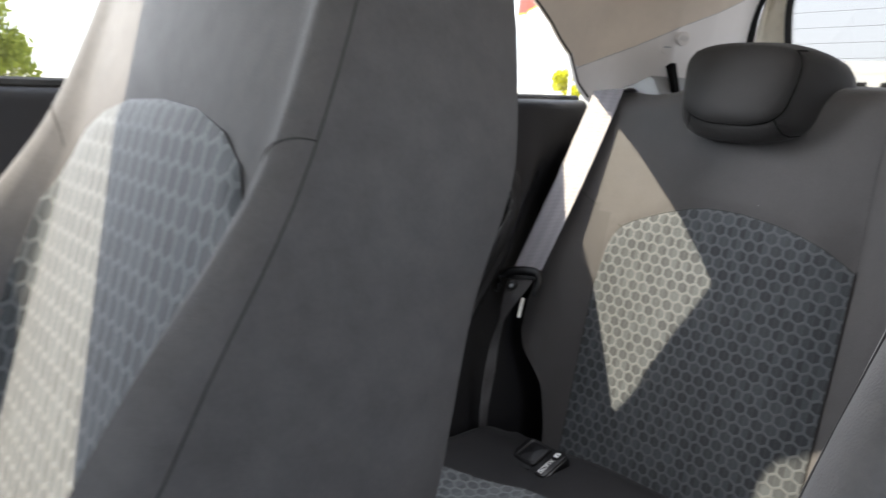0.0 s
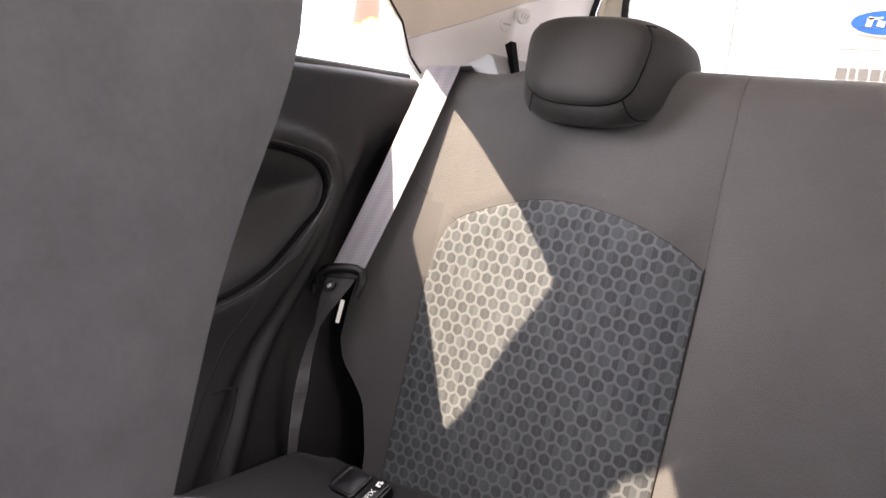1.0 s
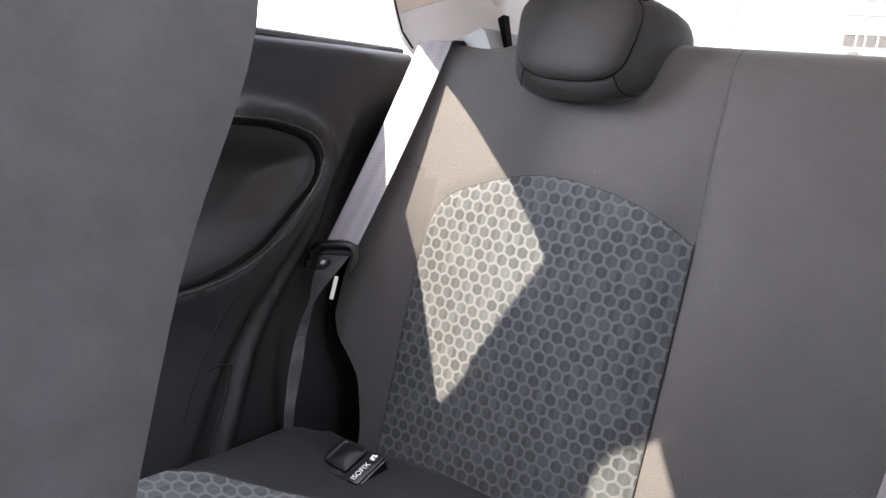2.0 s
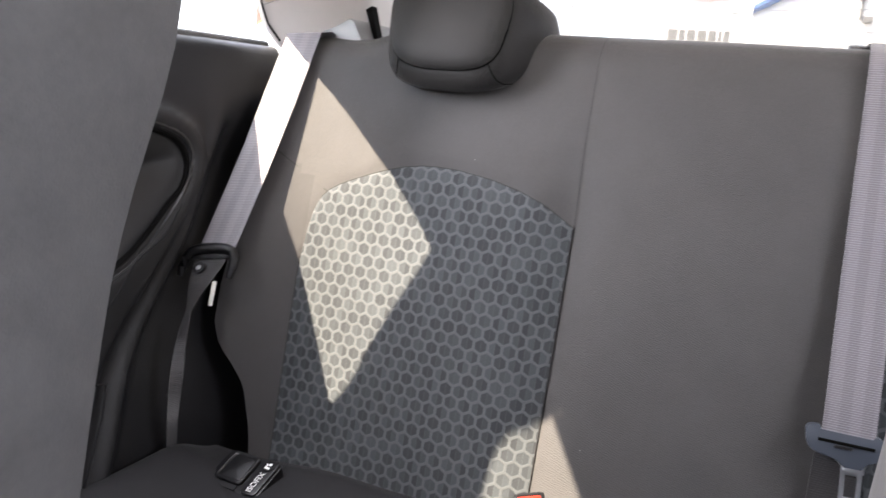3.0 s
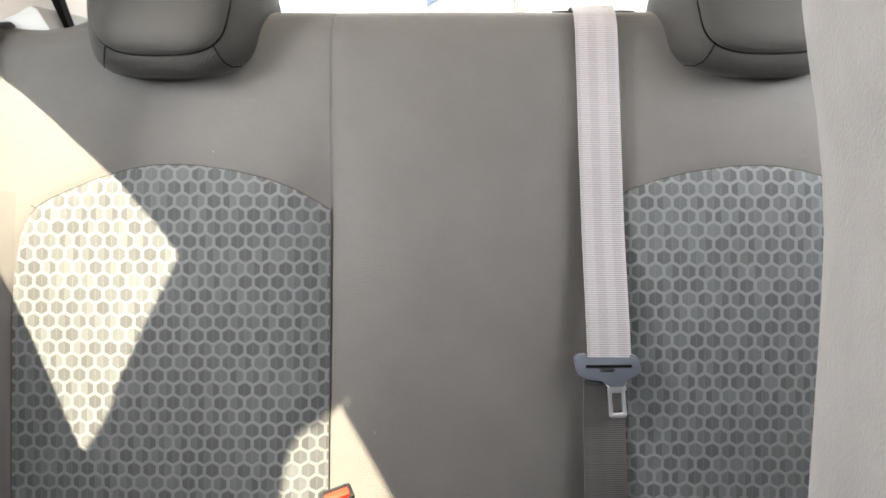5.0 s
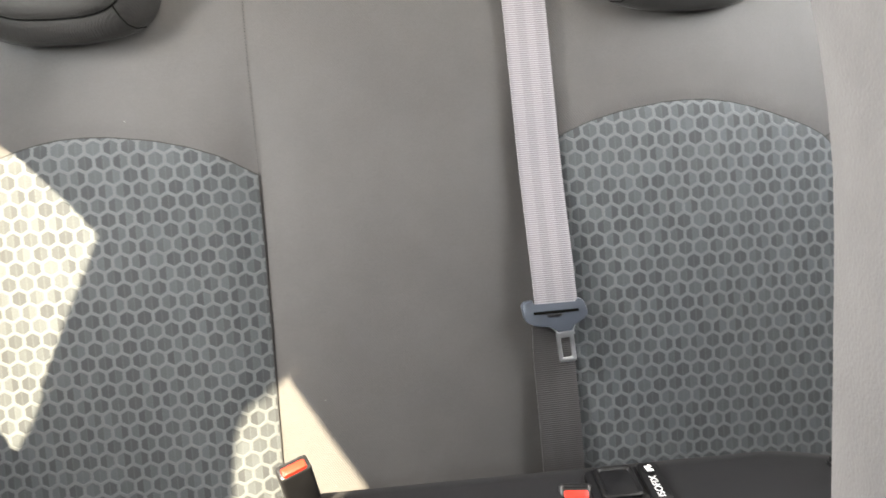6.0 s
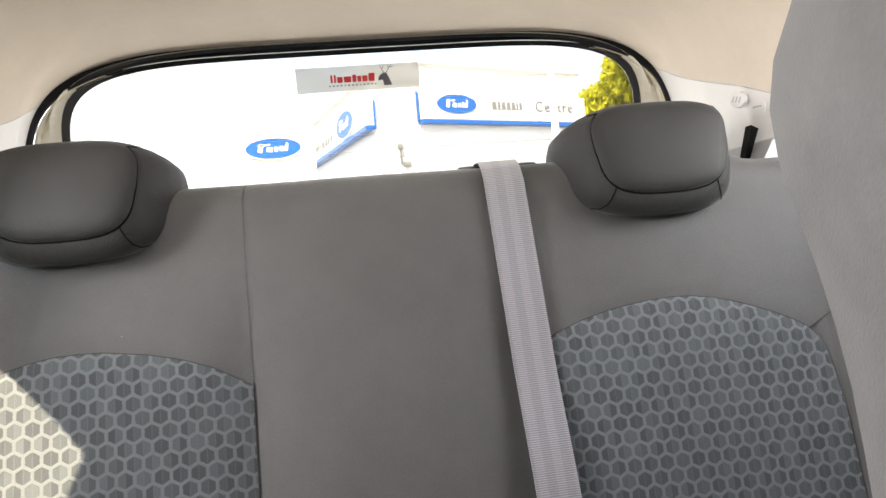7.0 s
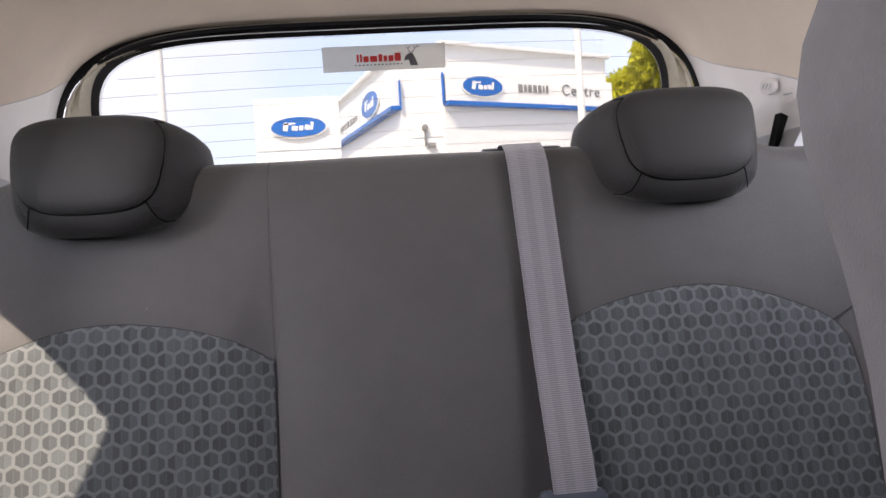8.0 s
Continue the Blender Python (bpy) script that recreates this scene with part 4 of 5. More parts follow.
# ---------------------------------------------------------------- rear head rests
def head_rest(u, label):
    h = thing("rear_headrest", S(u, 0.09, 0.0), label, "headrest", "rear headrests")
    m = Matrix.Translation(S(u, 0, 0)) @ SEAT_AXES
    N = 120

    def ring(w, low, high, v0, v1, n=4.0, groove=0.0):
        """A rounded trapezium across the headrest at the depth w; low and high are its half widths."""
        out = []
        for i in range(N):
            t = 2 * math.pi * i / N
            c, s = math.cos(t), math.sin(t)
            x, y = math.copysign(abs(c) ** (2 / n), c), math.copysign(abs(s) ** (2 / n), s)
            k = 1 - groove * (1 - smooth(0.45, 0.8, s))
            wide = (low + high) / 2 + (high - low) / 2 * y
            sag = (0.005 * (x * x - 0.4) if y < 0 else -0.0035 * x * x) * (v1 - v0) / 0.1
            out.append(m @ Vector((wide * x * k, (v0 + v1) / 2 + (v1 - v0) / 2 * y * k + sag, w)))
        return out

    table = [(-0.088, 0.060, 0.064, 0.150, 0.188), (-0.082, 0.082, 0.086, 0.138, 0.200), (-0.066, 0.095, 0.098, 0.128, 0.2085), (-0.040, 0.100, 0.1025, 0.114, 0.2135), (-0.018, 0.0975, 0.1005, 0.102, 0.2145),
             (0.004, 0.0895, 0.0955, 0.0915, 0.2138), (0.020, 0.0825, 0.0895, 0.0860, 0.2118), (0.031, 0.0765, 0.0855, 0.0875, 0.2090), (0.038, 0.0718, 0.0820, 0.0935, 0.2065), (0.0425, 0.0688, 0.0800, 0.0995, 0.2046),
             (0.0445, 0.0672, 0.0789, 0.1030, 0.2036), (0.0465, 0.0660, 0.0781, 0.1048, 0.2026), (0.0500, 0.0625, 0.0752, 0.1078, 0.1998), (0.0535, 0.0540, 0.0670, 0.1145, 0.1928), (0.0560, 0.0400, 0.0500, 0.1250, 0.1810), (0.0570, 0.0200, 0.0250, 0.140, 0.1660), (0.0572, 0.0060, 0.0080, 0.150, 0.1560)]
    SEAM_RING = 10
    bm = bmesh.new()
    rows = [ring(*r, groove=0.030 if i == SEAM_RING else 0.0) for i, r in enumerate(table)]
    inv = m.inverted()
    uvs = [[((inv @ p).x, (inv @ p).y - (inv @ p).z) for p in r] for r in rows]
    vs = sheet(bm, rows, uvs, closed=True)
    bm.faces.new(list(reversed(vs[0])))
    bm.faces.new(vs[-1])
    bmesh.ops.recalc_face_normals(bm, faces=bm.faces[:])
    part("cover", bm, HEAD_CLOTH, h)
    # the front panel's seam: a U whose arms run up and back over the crown; darts from its lower corners
    for half in (-1, 1):
        turn = [int(round(((-90 + half * k * 4.5) % 360) / 360 * N)) % N for k in range(32)]
        seam = ring(*table[SEAM_RING], groove=0.020)
        pts = [seam[i] for i in turn] + [ring(*r)[turn[-1]] for r in reversed(table[7:SEAM_RING])]
        bm = bmesh.new()
        tube(bm, pts, 0.0010, 6)
        part("piping", bm, RECESS_SHADE, h)
        bm = bmesh.new()
        corner_ = int(round(N * (0.632 if half < 0 else 0.868)))
        tube(bm, [ring(*r)[corner_] for r in table[5:SEAM_RING + 1]], 0.0007, 5)
        part("seam", bm, RECESS_SHADE, h)
    for sx in (-0.055, 0.055):
        bm = bmesh.new()
        tube(bm, [m @ Vector((sx, v, -0.04)) for v in (0.13, 0.05)], 0.006, 10)
        part("post", bm, STEEL, h, "steel post")
    return h


head_rest(-0.3055, "small dark cloth headrest above the sunlit side of the bench")
head_rest(0.3055, "small dark cloth headrest beside the centre belt")


# ---------------------------------------------------------------- belts
def ribbon(bm, points, across, width, thick=0.0013):
    """Webbing along points; across gives its width direction at each, width is one number or one a point."""
    widths = width if isinstance(width, (list, tuple)) else [width] * len(points)
    rows, uvs, run = [], [], 0.0
    for i, p in enumerate(points):
        p = Vector(p)
        if i:
            run += (p - Vector(points[i - 1])).length
        a = Vector(across[i]).normalized()
        d = (Vector(points[min(i + 1, len(points) - 1)]) - Vector(points[max(i - 1, 0)])).normalized()
        n = a.cross(d).normalized()
        row, uv = [], []
        for side in (1, -1):
            for j in range(9):
                t = (j / 8 - 0.5) * side
                bow = 0.0004 * math.cos(t * math.pi * 5)
                row.append(p + a * t * widths[i] + n * side * (thick / 2 + bow * (side > 0)))
                uv.append((t * max(widths), run))
        rows.append(row)
        uvs.append(uv)
    sheet(bm, rows, uvs, closed=True, cap=True)
    bmesh.ops.recalc_face_normals(bm, faces=bm.faces[:])
    return bm


belt = thing("centre_seat_belt", S(0.146, -0.2, 0.0), "grey webbing belt hanging down the bench with its steel tongue", "seat belt")
bm = bmesh.new()
line = [(0.1398, 0.158, -0.090), (0.1398, 0.1735, -0.078), (0.1398, 0.1785, -0.060), (0.1398, 0.1770, -0.040), (0.1398, 0.1710, -0.021), (0.1400, 0.158, -0.005)] + [(0.1400 + 0.0108 * (0.14 - v) / 0.30, v, 0.0045 + 0.012 * smooth(-0.05, -0.2, v)) for v in spans([0.140, -0.209], 0.02)]
ribbon(bm, [S(u, v, w + 0.003) for u, v, w in line], [(1, 0, 0.01)] * len(line), 0.0438)
part("webbing", bm, BELT, belt)
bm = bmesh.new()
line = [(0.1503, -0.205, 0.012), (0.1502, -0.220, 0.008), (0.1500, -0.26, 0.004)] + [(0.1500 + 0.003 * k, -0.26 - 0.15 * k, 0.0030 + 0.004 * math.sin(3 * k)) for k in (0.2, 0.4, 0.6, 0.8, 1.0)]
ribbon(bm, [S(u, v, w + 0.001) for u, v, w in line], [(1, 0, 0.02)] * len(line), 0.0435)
part("lower_webbing", bm, BELT_DARK, belt, "lower webbing in the shade-darkened colour")
bm = bmesh.new()
tm = seat_pose(0.1507, -0.2105, 0.0130, 1)
body_outline = [(-0.0338, 0.0085), (-0.0318, 0.0118), (-0.0285, 0.0132), (-0.0225, 0.0138), (-0.0205, 0.0100), (0.0215, 0.0095), (0.0240, 0.0125), (0.0282, 0.0112), (0.0312, 0.0080), (0.0336, 0.0000), (0.0334, -0.0048), (0.0300, -0.0092), (0.0205, -0.0140), (0.0160, -0.0205), (0.0020, -0.0210), (-0.0060, -0.0150), (-0.0215, -0.0128), (-0.0290, -0.0088), (-0.0318, -0.0030)]
extrude(bm, body_outline, tm, 0.0085, 0.0018)
tongue = part("tongue", bm, TONGUE, belt, "slate grey plastic belt tongue")
# thin box in the colour of a slot's inner shade
bm = bmesh.new()
box(bm, tm @ pose(0.001, 0.0005, 0.0085), (0.0465, 0.0030, 0.0016), 0.0006)
part("slot", bm, RECESS_SHADE, tongue, "webbing slot, its inner shade painted dark")
bm = bmesh.new()
box(bm, tm @ pose(-0.001, -0.0030, 0.0088), (0.015, 0.0028, 0.0016), 0.0006)
part("stop_bar", bm, BLACK, tongue)
bm = bmesh.new()
lm = tm @ pose(0.0094, -0.0355, 0.0030, 0, 0, 3)
outer, inner = rounded(0.0180, 0.0345, 0.0030, 4), rounded(0.0098, 0.0205, 0.0012, 4)
rings = [[(x * k, y * k, z) for x, y in outer] for k, z in ((0.97, 0.0), (1.0, 0.0006), (1.0, 0.0024), (0.96, 0.0030))]
rings += [[(x * k, y * k - 0.0020, z) for x, y in inner] for k, z in ((1.08, 0.0030), (1.0, 0.0024), (1.0, 0.0))]
sheet(bm, [[lm @ Vector(p) for p in r] for r in rings + rings[:1]], closed=True)
for x0, x1 in ((-0.0070, 0.0012), (0.0200, 0.0176)):
    tube(bm, [tm @ Vector((x0, -0.0125, 0.0045)), tm @ Vector((x1, -0.0205, 0.0045)), tm @ Vector((x1 + 0.0006, -0.0245, 0.0045))], 0.0013, 6)
bmesh.ops.recalc_face_normals(bm, faces=bm.faces[:])
part("latch_plate", bm, STEEL, tongue, "bright steel latch plate with a slot")
bm = bmesh.new()
extrude(bm, rounded(0.094, 0.034, 0.014, 6), Matrix.Translation(S(0.1480, 0.1730, -0.062)) @ pose(0, 0, 0, 8, 0, 0), 0.0085, 0.003)
part("bezel", bm, BLACK, belt, "black slot bezel on top of the backrest")

side_belt = thing("side_seat_belt", (-0.512, -0.15, 0.68), "grey seat belt hanging from the ledge through a black guide", "seat belt")
top, low = Vector((-0.517, 0.0130, 1.104)), Vector((-0.549, -0.113, 0.826))
wide = Vector((0.93, 0.33, 0.10)).normalized()
view = Vector((0.33, -0.93, 0.0))
bm = bmesh.new()
pts = [top + Vector((0.005, 0.05, -0.012)), top + Vector((0.002, 0.022, 0.003)), top] + [top + (low - top) * k + Vector((-0.001, 0.006, 0)) * math.sin(math.pi * k) for k in (0.08, 0.2, 0.35, 0.5, 0.65, 0.8, 0.9, 1.0)]
ribbon(bm, pts, [wide] * len(pts), 0.045)
part("webbing", bm, BELT, side_belt)
# below the guide the shade is put into the webbing's colour
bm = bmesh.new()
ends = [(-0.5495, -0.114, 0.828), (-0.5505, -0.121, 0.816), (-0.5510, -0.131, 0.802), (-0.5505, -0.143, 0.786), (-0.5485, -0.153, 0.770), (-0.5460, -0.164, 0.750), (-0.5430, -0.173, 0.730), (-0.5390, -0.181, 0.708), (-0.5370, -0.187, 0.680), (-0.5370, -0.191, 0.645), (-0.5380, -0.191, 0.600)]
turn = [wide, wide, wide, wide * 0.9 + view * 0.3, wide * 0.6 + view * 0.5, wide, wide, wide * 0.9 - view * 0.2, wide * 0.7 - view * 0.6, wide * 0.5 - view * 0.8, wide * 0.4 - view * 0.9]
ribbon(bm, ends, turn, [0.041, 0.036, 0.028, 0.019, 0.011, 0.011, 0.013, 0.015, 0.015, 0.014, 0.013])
part("lower_webbing", bm, BELT_DARK, side_belt, "twisted lower webbing, its shade painted into the colour")
face = Matrix((wide, (top - low).normalized(), wide.cross((top - low).normalized()))).transposed().to_4x4()
gm = Matrix.Translation(low + Vector((0.0, -0.004, 0.0))) @ face
# a smooth loop with a longer leg on its inner side
bm = bmesh.new()
bow = [(-0.0285, -0.022), (-0.0305, -0.010), (-0.0300, 0.002), (-0.0255, 0.0095), (-0.016, 0.0125), (0.0, 0.0135), (0.015, 0.0125), (0.0250, 0.0090), (0.0305, 0.0000), (0.0325, -0.012), (0.0330, -0.026)]
tube(bm, [gm @ Vector((x, y, 0.002)) for x, y in bow], lambda k: 0.0068 - 0.0028 * abs(2 * k - 1) ** 3, 12)
extrude(bm, rounded(0.058, 0.012, 0.005, 4), gm @ Matrix.Translation((0, 0.006, -0.005)), 0.007, 0.002)
guide = part("guide", bm, ANCHOR_PLASTIC, side_belt, "black plastic belt guide")
bm = bmesh.new()
disc(bm, gm @ Matrix.Translation((-0.008, -0.012, 0.001)), 0.0075, 0.005, 24, 0.0018)
button = part("stop_button", bm, TRIM, guide, "round black stop button")
bm = bmesh.new()
disc(bm, gm @ Matrix.Translation((-0.008, -0.012, 0.006)), 0.0030, 0.0010, 16, 0.0005)
part("button_boss", bm, SHELF_PLASTIC, button)
bm = bmesh.new()
extrude(bm, rounded(0.0050, 0.030, 0.001, 2), Matrix.Translation((-0.5365, -0.127, 0.787)) @ look((0, 0, 0), (-0.55, 0.8, -0.2)).to_3x3().to_4x4() @ pose(0, 0, 0, 0, 0, -8), 0.001)
part("tag", bm, TAG, side_belt, "small white fabric tag")


# ---------------------------------------------------------------- child seat anchors and buckles in the gap
def anchor(x, y, label, lift=0.002, flip=1, tilt=32):
    m = Matrix.Translation((x, y, lift + cushion_z(x, y))) @ pose(0, 0, 0, tilt, 0, 0)
    a = thing("child_seat_anchor", m.translation, label, "anchor point", "child seat anchors")
    bm = bmesh.new()
    extrude(bm, rounded(0.074, 0.054, 0.007, 4), m @ Matrix.Translation((0, 0, -0.014)), 0.017, 0.003)
    part("bezel", bm, ANCHOR_PLASTIC, a)
    bm = bmesh.new()
    # domed pull cover with a raised rim
    rows = []
    for k, (inset, z) in enumerate(((0.0, 0.002), (0.0, 0.0062), (0.0012, 0.0074), (0.0032, 0.0074), (0.0048, 0.0058), (0.012, 0.0070), (0.0165, 0.0074))):
        rows.append([m @ Vector((px - 0.0095 * flip, py + 0.003, z)) for px, py in rounded(0.038 - 2 * inset, 0.042 - 2 * inset, max(0.005 - inset * 0.3, 0.0008), 4)])
    vs = sheet(bm, rows, closed=True)
    bm.faces.new(vs[-1])
    bmesh.ops.recalc_face_normals(bm, faces=bm.faces[:])
    part("cover", bm, ANCHOR_PLASTIC, a, "domed black pull cover")
    bm = bmesh.new()
    extrude(bm, rounded(0.032, 0.007, 0.002, 2), m @ Matrix.Translation((-0.0095 * flip, -0.0222, 0.0028)), 0.001)
    part("recess", bm, RUBBER, a)
    bm = bmesh.new()
    extrude(bm, rounded(0.020, 0.052, 0.005, 4), m @ Matrix.Translation((0.0245 * flip, 0, 0.002)), 0.004, 0.0015)
    plate = part("plate", bm, ANCHOR_PLASTIC, a)
    lettering("letters", "ISOFIX", m @ Matrix.Translation((0.0245 * flip, -0.0085, 0.0063)) @ pose(0, 0, 0, 0, 0, 90), 0.0098, 0.0002, WHITE_INK, plate)
    bm = bmesh.new()
    c = m @ Matrix.Translation((0.0245 * flip, 0.0155, 0.0058))
    disc(bm, c, 0.0068, 0.0014, 24, 0.0008)
    part("button", bm, RUBBER, plate, "round dark sign plate")
    bm = bmesh.new()
    disc(bm, c @ Matrix.Translation((0.001, 0.0028, 0.0014)), 0.0021, 0.0004, 14)
    extrude(bm, [(-0.004, 0.003), (-0.002, 0.0035), (-0.001, -0.001), (0.003, -0.001), (0.0035, -0.004), (-0.003, -0.004)], c @ Matrix.Translation((0, 0, 0.0014)), 0.0004)
    part("sign", bm, WHITE_INK, plate, "white child seat sign", smooth=False)
    return a


anchor(-0.440, -0.180, "black anchor cover with white lettering in the bench gap", 0.006, 1, 19)
anchor(0.195, -0.165, "black anchor cover with white lettering beside the red buckle", 0.001, 1, 7)
anchor(0.438, -0.165, "black anchor cover with white lettering near the outer end", 0.004, -1, 7)


def buckle(x, y, lean, yaw, lift, roll, label):
    z = cushion_z(x, y)
    b = thing("belt_buckle", (x, y, z - 0.02), label, "belt buckle", "rear belt buckles")
    m = Matrix.Translation((x, y, z + lift)) @ pose(0, 0, 0, lean, roll, yaw)
    bm = bmesh.new()
    box(bm, m @ pose(0, 0, 0.032), (0.031, 0.019, 0.064), 0.004, 3)
    body = part("body", bm, BLACK, b)
    bm = bmesh.new()
    box(bm, m @ pose(0, -0.0035, 0.0635), (0.023, 0.010, 0.006), 0.002)
    part("button", bm, RED, body, "red release button")
    bm = bmesh.new()
    box(bm, m @ pose(0, 0.0055, 0.0643), (0.022, 0.003, 0.001))
    part("slot", bm, RUBBER, body)
    bm = bmesh.new()
    ribbon(bm, [m @ Vector((0, 0, z_)) for z_ in (0.004, -0.015, -0.035)], [m.to_3x3() @ Vector((1, 0, 0))] * 3, 0.026)
    part("strap", bm, BELT_DARK, b)
    return b


buckle(-0.108, -0.134, 14, 22, -0.012, -12, "black belt buckle with a red button standing in sunlight")
buckle(0.150, -0.128, 36, -8, -0.050, 0, "black belt buckle with a red button lying in the gap")


# ---------------------------------------------------------------- front seats
LEANBACK = radians(17)
FW = [(-0.52, 0.20), (-0.2, 0.20), (-0.12, 0.20), (-0.06, 0.198), (-0.02, 0.195), (0.02, 0.191), (0.05, 0.188), (0.08, 0.184), (0.114, 0.178), (0.15, 0.168), (0.20, 0.15), (0.225, 0.13), (0.24, 0.10), (0.245, 0.06)]
FB = [(-0.52, 0.095), (-0.35, 0.092), (-0.25, 0.086), (-0.17, 0.075), (-0.105, 0.059), (-0.065, 0.043), (-0.03, 0.028), (0.01, 0.016), (0.06, 0.010), (0.15, 0.004), (0.3, 0.0)]
FT = [(-0.52, 0.125), (-0.2, 0.116), (-0.06, 0.113), (0.03, 0.113), (0.09, 0.110), (0.15, 0.097), (0.245, 0.05)]
# half width at the rear edge
FE = [(-0.52, 0.211), (-0.2, 0.208), (-0.12, 0.2050), (-0.09, 0.2020), (-0.06, 0.1990), (-0.04, 0.1975), (-0.02, 0.1980), (0.0, 0.2000), (0.02, 0.2020), (0.04, 0.2005), (0.06, 0.195), (0.08, 0.189), (0.114, 0.180), (0.15, 0.168), (0.20, 0.145), (0.225, 0.12), (0.245, 0.05)]


def soft(table, h):
    return sum(lerp(table, h + k) for k in (-0.024, -0.012, 0.0, 0.012, 0.024)) / 5


def front_face(s, h):
    """How far the front of a front seat stands out, s across and h up from the shoulders."""
    a, wd = abs(s), soft(FW, h)
    d = soft(FB, h) * smooth(0.146, wd - 0.018, a)
    r = 0.030
    if a > wd - r:
        k = min((a - wd + r) / r, 1.0)
        d -= 0.026 * (1 - math.sqrt(max(1 - k * k, 0)))
    if h > 0.205:
        k = min((h - 0.205) / 0.04, 1.0)
        d -= 0.03 * (1 - math.sqrt(max(1 - k * k, 0)))
    return d


def front_seat(cx, cy, label, slim=0.0, thin=0.0, grow=0.0):
    f = thing("front_seat", (cx, cy - 0.3, 0.33), label, "car seat", "front seats")

    def P(s, h, d):
        return Vector((cx + s, cy + h * math.sin(LEANBACK) - d * math.cos(LEANBACK), 1.06 + h * math.cos(LEANBACK) + d * math.sin(LEANBACK)))

    hs = spans([-0.52, -0.1, 0.205, 0.245], 0.014)
    rows, uvs = [], []
    for h in hs:
        wd, th = soft(FW, h), soft(FT, h) - thin
        row, uv = [], []
        ss = [wd * math.sin(math.pi / 2 * k / 22) for k in range(-22, 23)]
        for s in ss:
            d = front_face(s, h)
            if abs(s) < 0.14 and h < 0.028 - 0.03 * (s / 0.14) ** 2:
                d -= 0.0015
            row.append(P(s, h, d))
            uv.append((s, h))
        d1 = front_face(wd, h)
        e = lerp(FE, h) - slim * smooth(0.015, 0.08, h) + grow * smooth(0.035, 0.0, h)
        back = [(wd + 0.002, d1 - 0.012)] + [(wd + (e - wd) * k + 0.007 * math.sin(math.pi * k), -th * k) for k in (0.35, 0.65, 0.85)]
        back += [(e, -th * 0.95), (e - 0.007, -th * 0.985), (e - 0.025, -th), (wd * 0.5, -th - 0.006)]
        for s, d in back + [(0.0, -th - 0.008)] + [(-s, d) for s, d in reversed(back)]:
            row.append(P(s, h, d))
            uv.append((s, h))
        run, uv = -wd, []
        for i, p in enumerate(row):
            run += (p - row[i - 1]).length if i else 0.0
            uv.append((run, h))
        rows.append(row + [row[0]])
        uvs.append(uv + [(run + (row[0] - row[-1]).length, h)])
    bm = bmesh.new()
    vs = sheet(bm, rows, uvs)
    bm.faces.new([r for r in reversed(vs[0][:-1])])
    bm.faces.new(vs[-1][:-1])
    bmesh.ops.remove_doubles(bm, verts=bm.verts[:], dist=1e-6)
    bmesh.ops.recalc_face_normals(bm, faces=bm.faces[:])
    part("backrest", bm, SEAT_SMOOTH, f)
    outer = -1 if cx < 0 else 1
    tab = [(s * (1.12 if s * outer > 0 else 1.03), h) for s, h in ((-0.142, -0.14), (-0.140, -0.055), (-0.132, -0.025), (-0.115, 0.0), (-0.09, 0.015), (-0.05, 0.026), (0.0, 0.029), (0.05, 0.026), (0.09, 0.015), (0.115, 0.0), (0.132, -0.025), (0.140, -0.055), (0.142, -0.14))]
    insert_panel(f, tab, -0.50, front_face, P, 1, HEX, spans([k for k, _ in tab], 0.008), True)
    bm = bmesh.new()
    tube(bm, [P(s, lerp(tab, s), front_face(s, lerp(tab, s)) - 0.0006) for s in spans([k for k, _ in tab], 0.006)], 0.0006, 6)
    part("piping", bm, SEAM_CLOTH, f)
    for flip in (-1, 1):
        bm = bmesh.new()
        tube(bm, [P(flip * (soft(FW, h) - 0.005 * smooth(-0.12, 0.05, h)), h, front_face(soft(FW, h) - 0.005 * smooth(-0.12, 0.05, h), h) - 0.0006) for h in spans([-0.5, 0.225], 0.02)], 0.0006, 8)
        part("side_piping", bm, SEAM_CLOTH, f)
        bm = bmesh.new()
        curve = [(0.143, -0.075), (0.146, -0.050), (0.151, -0.026), (0.159, -0.006), (0.170, 0.010), (0.180, 0.017), (0.187, 0.018)]
        for _ in range(3):
            curve = [curve[0]] + [(p[0] * k + q[0] * (1 - k), p[1] * k + q[1] * (1 - k)) for p, q in zip(curve, curve[1:]) for k in (0.75, 0.25)] + [curve[-1]]
        tube(bm, [P(flip * s, h, front_face(s, h) + 0.0002) for s, h in curve], 0.0004, 6)
        part("seam", bm, SEAM_CLOTH, f)
    # base cushion on its rails
    bm = bmesh.new()
    rows, uvs = [], []
    for y in spans([0.06, -0.40, -0.50], 0.04):
        xs = spans([-0.25, 0.25], 0.025)
        rows.append([Vector((cx + x, cy - 0.24 + y, 0.56 + 0.03 * smooth(0.13, 0.22, abs(x)) - 0.03 * smooth(0.22, 0.25, abs(x)) - 0.06 * smooth(-0.42, -0.5, y) + 0.06 * smooth(0, -0.4, y) * 0.5)) for x in xs])
        uvs.append([(x, y) for x in xs])
    sheet(bm, rows, uvs)
    bmesh.ops.recalc_face_normals(bm, faces=bm.faces[:])
    part("cushion", thicken(bm, 0.11), SEAT_SMOOTH, f)
    for x in (-0.19, 0.19):
        bm = bmesh.new()
        box(bm, pose(cx + x, cy - 0.45, 0.385), (0.04, 0.42, 0.13), 0.006)
        part("rail", bm, BLACK, f)
    return f


front_seat(-0.304, -0.741, "dark cloth front seat with a honeycomb panel, half in sunlight")
